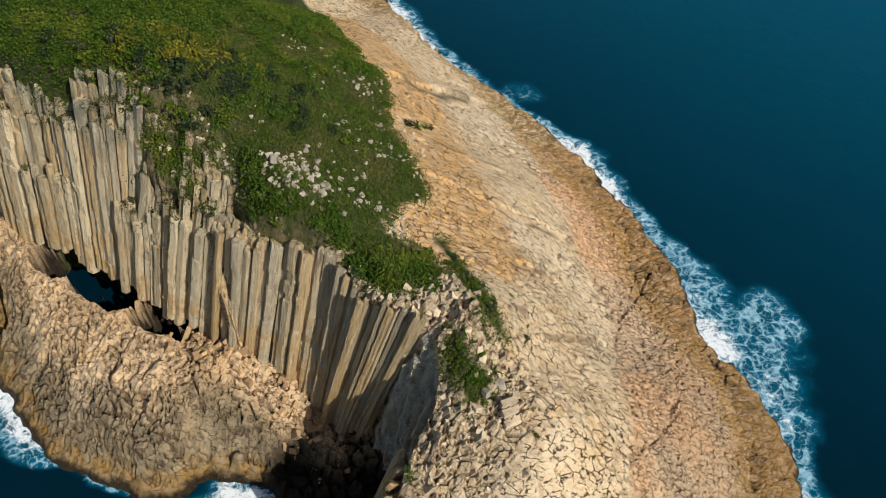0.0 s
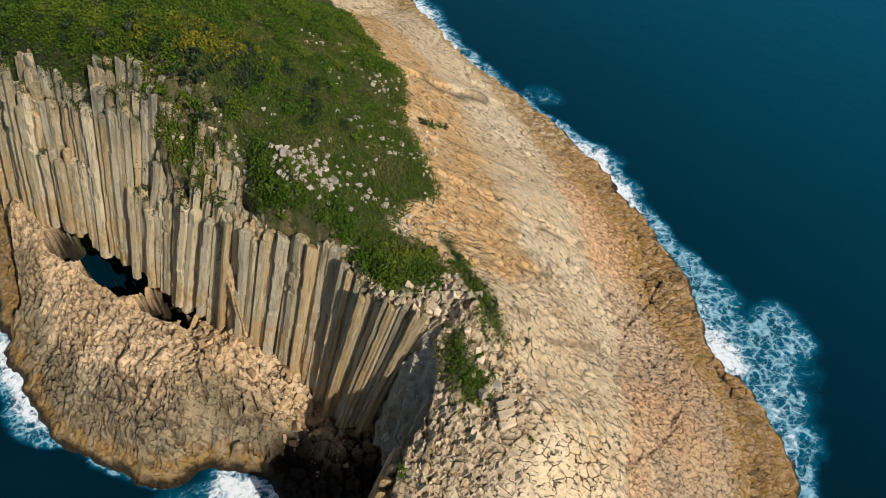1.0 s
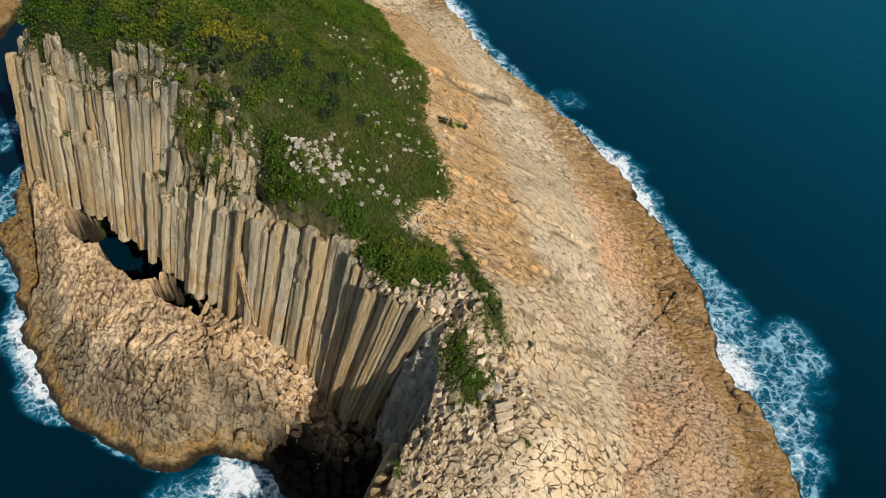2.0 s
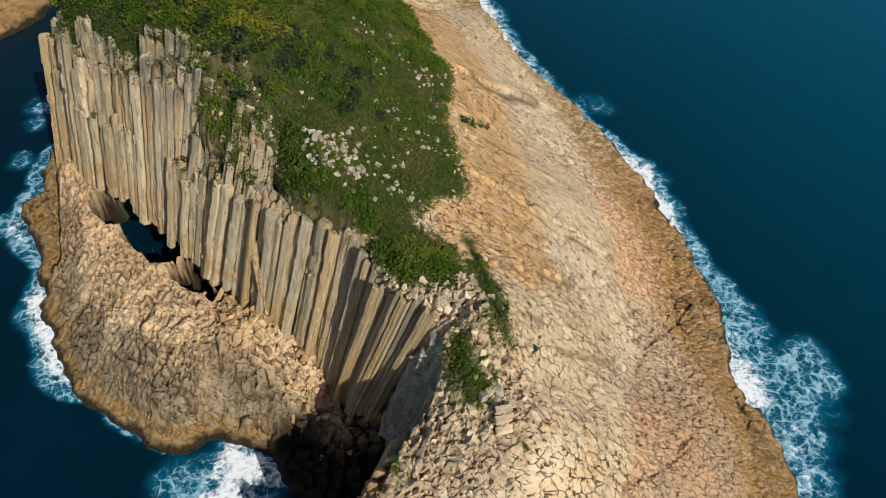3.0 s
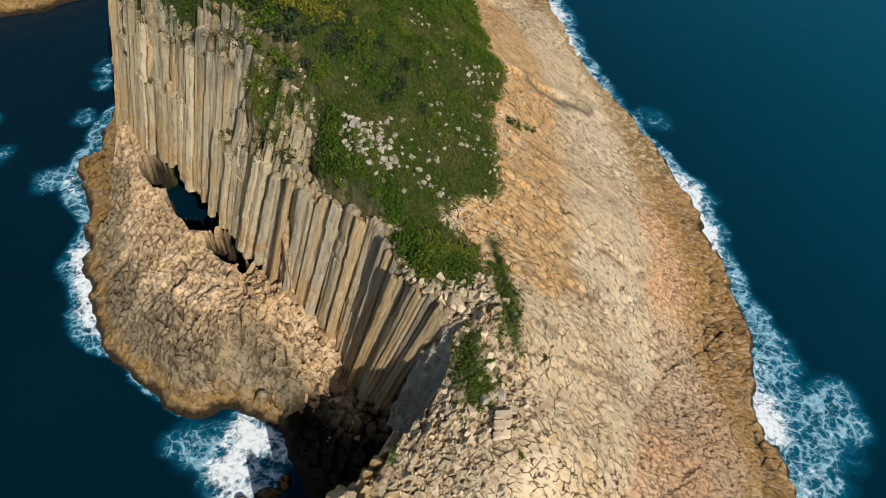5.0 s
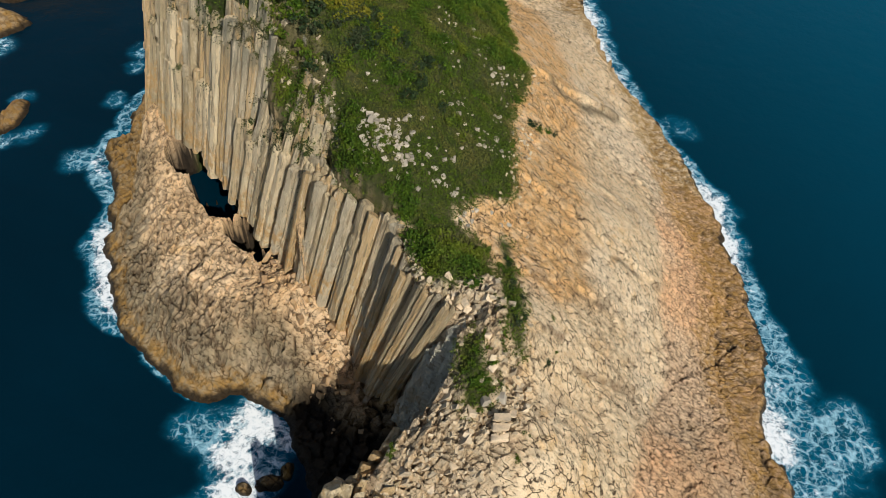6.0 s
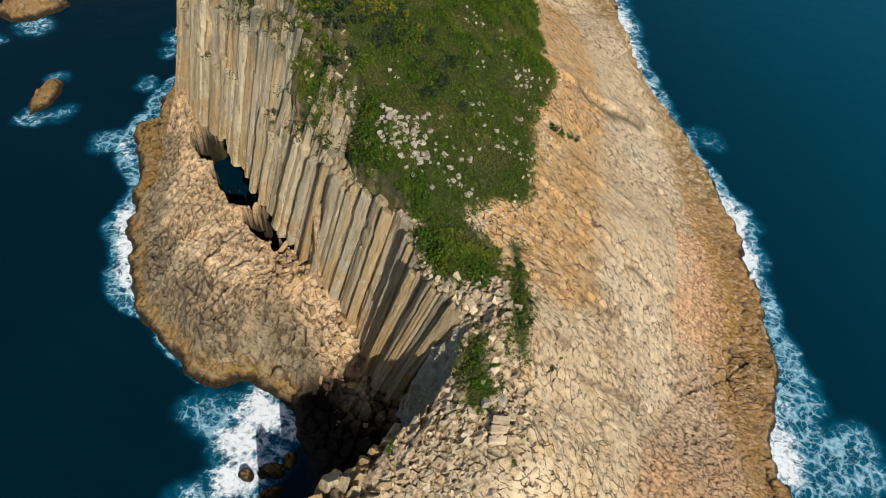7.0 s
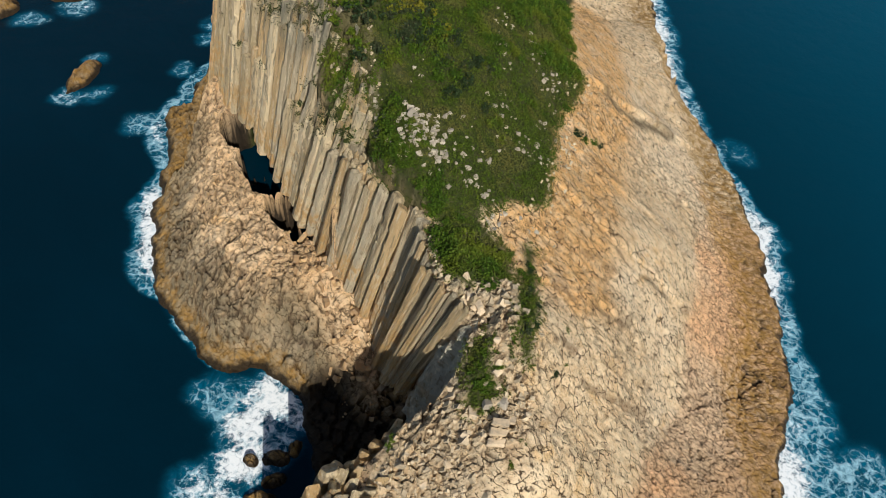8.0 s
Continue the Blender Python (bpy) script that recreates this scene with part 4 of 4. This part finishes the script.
def scatter_blocks():
    rng = random.Random(15)
    made = 0
    while made < 40:
        i = rng.randrange(len(CREST) - 1)
        u = rng.random()
        x = CREST[i][0] + (CREST[i + 1][0] - CREST[i][0]) * u + rng.gauss(1.5, 3.6)
        y = CREST[i][1] + (CREST[i + 1][1] - CREST[i][1]) * u + rng.gauss(0, 3.4)
        if land(np.array([x]), np.array([y]))[2][0] > 0.8:
            lay("stone_block", rng.choice(BLOCKS), TAN, x, y, rng.uniform(0.6, 1.1), rng.uniform(0.45, 0.9), rng, "broken tan stone block on the rubble crest", "blocks on the crest")
            made += 1
    for k, (x, y, up) in enumerate(((46.8, -29.4, 1.2), (47.3, -30.1, 0.6), (47.7, -30.8, 0.0))):
        ob = lay("stone_block", BLOCKS[k * 3 % 8], TAN, x, y, 1.1, 0.7, rng, "flat tan slab in a small stack", "blocks on the crest", height(x, y) + up)
        ob.matrix_basis = Matrix.Translation((x, y, height(x, y) + up)) @ Euler((0.1, -0.1, 0.55 + 0.08 * k)).to_matrix().to_4x4() @ Matrix.Diagonal((2.1, 0.9, 0.6, 1))
    for x, y, size in ((45.2, -27.1, 1.3), (43.8, -28.4, 1.2)):
        lay("boulder", BOULDERS[2], PALE, x, y, size, 0.8, rng, "large pale boulder beside the shrubs", "boulders on the slope")


scatter_boulders()
scatter_blocks()


def strew(name, spots, sizes, material, seed, label, lean=(0.5, 0.0, 0.87), spread=0.35, face=None):
    """Many small broken blocks, lying roughly along one way, as one mesh; face turns their sides one way too."""
    rng = np.random.default_rng(seed)
    n = len(spots)
    corner = np.array([(i, j, k) for i in (-0.5, 0.5) for j in (-0.5, 0.5) for k in (-0.5, 0.5)])
    quads = np.array([(0, 1, 3, 2), (4, 6, 7, 5), (0, 4, 5, 1), (2, 3, 7, 6), (0, 2, 6, 4), (1, 5, 7, 3)])
    c = np.asarray(lean) + rng.normal(0, spread, (n, 3))
    c /= np.linalg.norm(c, axis=1)[:, None]
    side = rng.normal(size=(n, 3)) if face is None else np.asarray(face) + rng.normal(0, 0.22, (n, 3))
    a = np.cross(c, side)
    a /= np.linalg.norm(a, axis=1)[:, None]
    b = np.cross(c, a)
    shape = np.stack([rng.uniform(0.5, 1.0, n), rng.uniform(0.45, 0.9, n), rng.uniform(1.0, 2.6, n)], 1) * np.asarray(sizes)[:, None]
    box = (corner[None] + rng.uniform(-0.16, 0.16, (n, 8, 3))) * shape[:, None]
    verts = np.asarray(spots)[:, None] + box[..., :1] * a[:, None] + box[..., 1:2] * b[:, None] + box[..., 2:] * c[:, None]
    faces = (quads[None] + 8 * np.arange(n)[:, None, None]).reshape(-1, 4)
    tagged(part(name, mesh_of(name, verts.reshape(-1, 3), faces, material), material), label, "rubble", kind="stuff")


def along_line(line, count, wide, rng):
    i = rng.integers(0, len(line) - 1, count)
    u, p = rng.random((count, 1)), np.asarray(line, float)
    return p[i] + (p[i + 1] - p[i]) * u + rng.normal(0, wide, (count, 2))


def strew_rubble():
    rng = np.random.default_rng(77)
    gx, gy = np.meshgrid(np.arange(27, 62, 0.9), np.arange(-60, -14, 0.85))
    xy = np.stack([gx.ravel(), gy.ravel()], 1) + rng.uniform(-0.4, 0.4, (gx.size, 2))
    xy = xy[away(xy[:, 0], xy[:, 1], CREST) < 7.5 + 6 * fbm(xy[:, 0] * 0.2, xy[:, 1] * 0.2, 165, 3)]
    z, _, r = land(xy[:, 0], xy[:, 1])
    ok = (r > 0.2) & (green(xy[:, 0], xy[:, 1]) < 0.2) & (rng.random(len(xy)) < 0.95 * smooth(fbm(xy[:, 0] * 0.3, xy[:, 1] * 0.3, 161, 3), -0.25, 0.0))
    strew("crest_rubble", np.stack([xy[ok, 0], xy[ok, 1], z[ok] - 0.55 + 0.4 * rng.random(ok.sum())], 1), 0.4 + 0.6 * rng.random(ok.sum()) ** 2, RUBBLE, 78, "tumbled tan and grey blocks along the crest", (0.50, 0.10, 0.86), 0.09, (0.5, -0.85, 0.0))
    xy = along_line([(-8, -9), (-3, -14.5), (6, -15.2), (14, -16.2), (22, -17.2), (27.5, -21.5), (34, -23)], 300, 0.7, rng)
    xy = np.concatenate([xy, np.stack([rng.uniform(-15, 4, 330), rng.uniform(-15.5, -2, 330)], 1)])
    z, _, r = land(xy[:, 0], xy[:, 1])
    ok = (r > -5.0) & (z > 30) & (green(xy[:, 0], xy[:, 1]) < 0.8) & ((xy[:, 0] > -7) | (xy[:, 1] < -6))
    strew("rim_rubble", np.stack([xy[ok, 0], xy[ok, 1], z[ok]], 1), rng.uniform(0.15, 0.6, ok.sum()), RUBBLE, 79, "broken pale column heads along the rim")
    xy = along_line([(30, -1), (22, 11), (15, 22), (5, 37)], 170, 1.7, rng)
    z = land(xy[:, 0], xy[:, 1])[0]
    strew("loose_stones", np.column_stack([xy, z + 0.1]), 0.12 + 0.35 * rng.random(len(xy)) ** 2, RUBBLE, 82, "small pale stones along the seaward edge of the grass", (0, 0, 1), 0.8)
    xy = along_line([(-14, -18), (-4, -19.5), (6, -21.5), (13, -24.5), (19, -27)], 210, 2.4, rng)
    z, _, r = land(xy[:, 0], xy[:, 1])
    ok = r < 0
    strew("fallen_rubble", np.stack([xy[ok, 0], xy[ok, 1], z[ok]], 1), 0.2 + 1.1 * rng.random(ok.sum()) ** 2.5, OCHRE_RUBBLE, 80, "ochre fallen rock at the foot of the cliff")


strew_rubble()


# ---- plants ----
def leaves(points, size, rng):
    """Verts and faces of small leaf quads at points, each turned its own way."""
    n = len(points)
    a = rng.normal(size=(n, 3))
    a[:, 2] = np.abs(a[:, 2]) + 0.3
    a /= np.linalg.norm(a, axis=1)[:, None]
    b = np.cross(a, rng.normal(size=(n, 3)))
    b /= np.linalg.norm(b, axis=1)[:, None]
    c = np.cross(a, b)
    w = size * rng.uniform(0.6, 1.3, (n, 1))
    quad = np.stack([points - b * w * 0.55, points + c * w * 0.42, points + b * w * 0.55, points - c * w * 0.42], 1)
    return quad.reshape(-1, 3), np.arange(4 * n).reshape(-1, 4)


def crown_mesh(seed, material):
    """An uneven crown of several leafy clumps, about 1 m in radius."""
    rng = np.random.default_rng(seed)
    points = []
    for _ in range(9):
        middle = np.append(rng.normal(0, 0.42, 2), rng.uniform(0.25, 0.62))
        d = rng.normal(size=(26, 3))
        d /= np.linalg.norm(d, axis=1)[:, None]
        points.append(middle + d * rng.uniform(0.22, 0.40) * rng.uniform(0.75, 1.1, (26, 1)))
    verts, faces = leaves(np.concatenate(points), 0.24, rng)
    return mesh_of("crown", verts, faces, material)


def stem_mesh(seed):
    """Three short crooked branches from one root."""
    rng = random.Random(seed)
    bm = bmesh.new()
    for k in range(3):
        lean = Matrix.Rotation(k * 2.1 + rng.random(), 4, "Z") @ Matrix.Rotation(rng.uniform(0.3, 0.7), 4, "X")
        made = bmesh.ops.create_cone(bm, segments=6, radius1=0.05, radius2=0.018, depth=0.8, cap_ends=True)
        bmesh.ops.transform(bm, matrix=lean @ Matrix.Translation((0, 0, 0.32)), verts=made["verts"])
    me = bpy.data.meshes.new("stem")
    bm.to_mesh(me)
    bm.free()
    me.materials.append(TWIG)
    return me


def make_shrub(seed, leaf, label):
    shrub = tagged(new("shrub"), label, "shrub", "low shrubs")
    part("stem", stem_mesh(seed), TWIG, shrub)
    part("crown", crown_mesh(seed, leaf), leaf, shrub)
    return shrub


def plant_shrubs():
    rng = random.Random(21)
    green, yellow, dark = "low bright green leafy shrub", "yellow-green flowering shrub on the cliff top", "dark grey-green shrub on the brow"
    kinds = [make_shrub(200 + k, (LEAF, LEAF, LEAF, YELLOW_LEAF, YELLOW_LEAF, DARK_LEAF, DARK_LEAF)[k], (green, green, green, yellow, yellow, dark, dark)[k]) for k in range(7)]
    spots = []
    for _ in range(60):                                     # the thicket behind the lower rim
        u = rng.random()
        spots.append((4.5 + 17 * u + rng.gauss(0, 1.4), -11.6 - 2.6 * u + rng.gauss(0, 1.2), rng.uniform(0.7, 1.3), rng.choice((0, 1, 2))))
    for _ in range(40):                                     # the bushy knoll above the fan of columns
        spots.append((rng.gauss(28.5, 2.6), rng.gauss(-15.6, 2.0), rng.uniform(0.8, 1.4), rng.choice((0, 1, 2))))
    for _ in range(24):                                     # the strip along the crest
        u = rng.random()
        spots.append((33 + 9.5 * u + rng.gauss(0, 0.7), -8.5 - 12 * u + rng.gauss(0, 0.7), rng.uniform(0.5, 1.0), rng.choice((0, 1, 5))))
    for _ in range(20):
        u = rng.random()
        spots.append((38 + 4.6 * u + rng.gauss(0, 0.7), -24.8 - 3.1 * u + rng.gauss(0, 0.8), rng.uniform(0.5, 1.0), rng.choice((0, 1, 2))))
    for _ in range(34):                                     # bushes among the broken heads
        u = rng.random()
        spots.append((-15 + 17 * u + rng.gauss(0, 1.2), -5.5 - 7.5 * u + rng.gauss(0, 1.6), rng.uniform(0.5, 1.1), rng.choice((0, 2, 0, 5, 6))))
    for _ in range(64):                                     # yellow bushes on the summit
        spots.append((rng.gauss(-14, 5.0), rng.gauss(4.2, 2.8), rng.uniform(1.2, 2.0), rng.choice((3, 4, 4))))
    for _ in range(70):                                     # the dark thicket on the summit
        spots.append((rng.gauss(-4.5, 5), rng.gauss(4, 4), rng.uniform(0.9, 1.7), rng.choice((5, 6, 0))))
    for _ in range(70):                                     # the western brow
        u = rng.random()
        spots.append((-54 + 48 * u + rng.gauss(0, 1), 4 - 10.5 * u + rng.uniform(0, 9), rng.uniform(1.1, 2.1), rng.choice((0, 2, 5, 6, 6))))
    for x, y, r, k in ((35.8, -37.2, 0.9, 0), (36.3, -38.2, 0.8, 1), (50.2, -28.6, 0.7, 1), (50.9, -31.5, 0.6, 2), (15.4, 24.9, 1.3, 5), (16.5, 26.0, 1.3, 0), (17.3, 27.6, 1.1, 0), (18.0, 29.0, 0.9, 5), (46.5, -18.5, 0.8, 5), (46.0, -15.5, 0.7, 0), (42.5, -11.5, 0.7, 0)):
        spots.append((x, y, r, k))
    used = set()
    for x, y, r, k in spots:
        z, _, rim = land(np.array([x]), np.array([y]))
        if rim[0] < -4.5 or z[0] < 20:
            continue
        m = Matrix.Translation((x, y, float(z[0]) - 0.1)) @ Matrix.Rotation(rng.random() * 6.28, 4, "Z") @ Matrix.Diagonal((r, r, r * rng.uniform(0.7, 1.0), 1))
        if k not in used:
            kinds[k].matrix_basis = m
            used.add(k)
        else:
            copy = copy_thing(kinds[k], Matrix.Identity(4))
            copy.matrix_basis = m


def plant_cover():
    """Undergrowth and grass over the whole back of the island."""
    rng = np.random.default_rng(31)
    x, y = rng.uniform(-60, 48, 90000), rng.uniform(-32, 78, 90000)
    z, _, rim = land(x, y)
    t = green(x, y)
    keep = (t > -0.4) & (rim > -5.8) & (z > 22)
    x, y, z, t = x[keep], y[keep], z[keep], t[keep]
    clumpy = fbm(x * 0.22, y * 0.22, 141, 4)
    bushy = clumpy + 0.012 * (-x - 4) + 0.25 * smooth(-y, 9, 14) > 0.04
    _, _, lx, ly = worley(x / 2.3, y / 2.3, 151, 0.95)
    z = z + bushy * 1.3 * np.maximum(0.62 - np.hypot(lx, ly), 0)
    at = np.stack([x, y, z], 1)
    for name, mask, count, spread, size, material, label in (
        ("undergrowth", bushy, 14, 0.42, 0.30, LEAF, "dense green undergrowth covering the cliff top"),
        ("grass", ~bushy, 8, 0.30, 0.24, GRASS, "rough green grass on the sloping back of the island"),
    ):
        root = at[mask]
        lump = 0.5 + 0.8 * rng.random((len(root), 1))
        d = rng.normal(size=(len(root), count, 3)) * spread
        d[:, :, 2] = np.abs(d[:, :, 2]) * (1.1 if name == "undergrowth" else 0.55) + 0.02
        points = (root[:, None] + d * lump[:, None]).reshape(-1, 3)
        verts, faces = leaves(points, size, rng)
        tagged(part(name, mesh_of(name, verts, faces, material), material), label, name, kind="stuff")


def plant_ledges():
    """Tufts and small bushes on broken column heads and ledges."""
    rng = np.random.default_rng(35)
    heads = np.array([h[:4] for h in HEADS])
    heads = heads[fbm(heads[:, 0] * 0.25, heads[:, 2] * 0.25, 171, 3) + 0.3 * rng.random(len(heads)) > 0.14]
    d = rng.normal(size=(len(heads), 150, 3)) * (0.42, 0.42, 0.28)
    points = (heads[:, None, :3] + d * (0.5 + 0.8 * rng.random((len(heads), 1, 1))) * heads[:, None, 3:4] + (0, 0, 0.1)).reshape(-1, 3)
    verts, faces = leaves(points, 0.26, rng)
    tagged(part("ledge_plants", mesh_of("ledge_plants", verts, faces, LEDGE_LEAF), LEDGE_LEAF), "dull green plants rooted on broken column heads", "plants", kind="stuff")


plant_shrubs()
plant_cover()
plant_ledges()
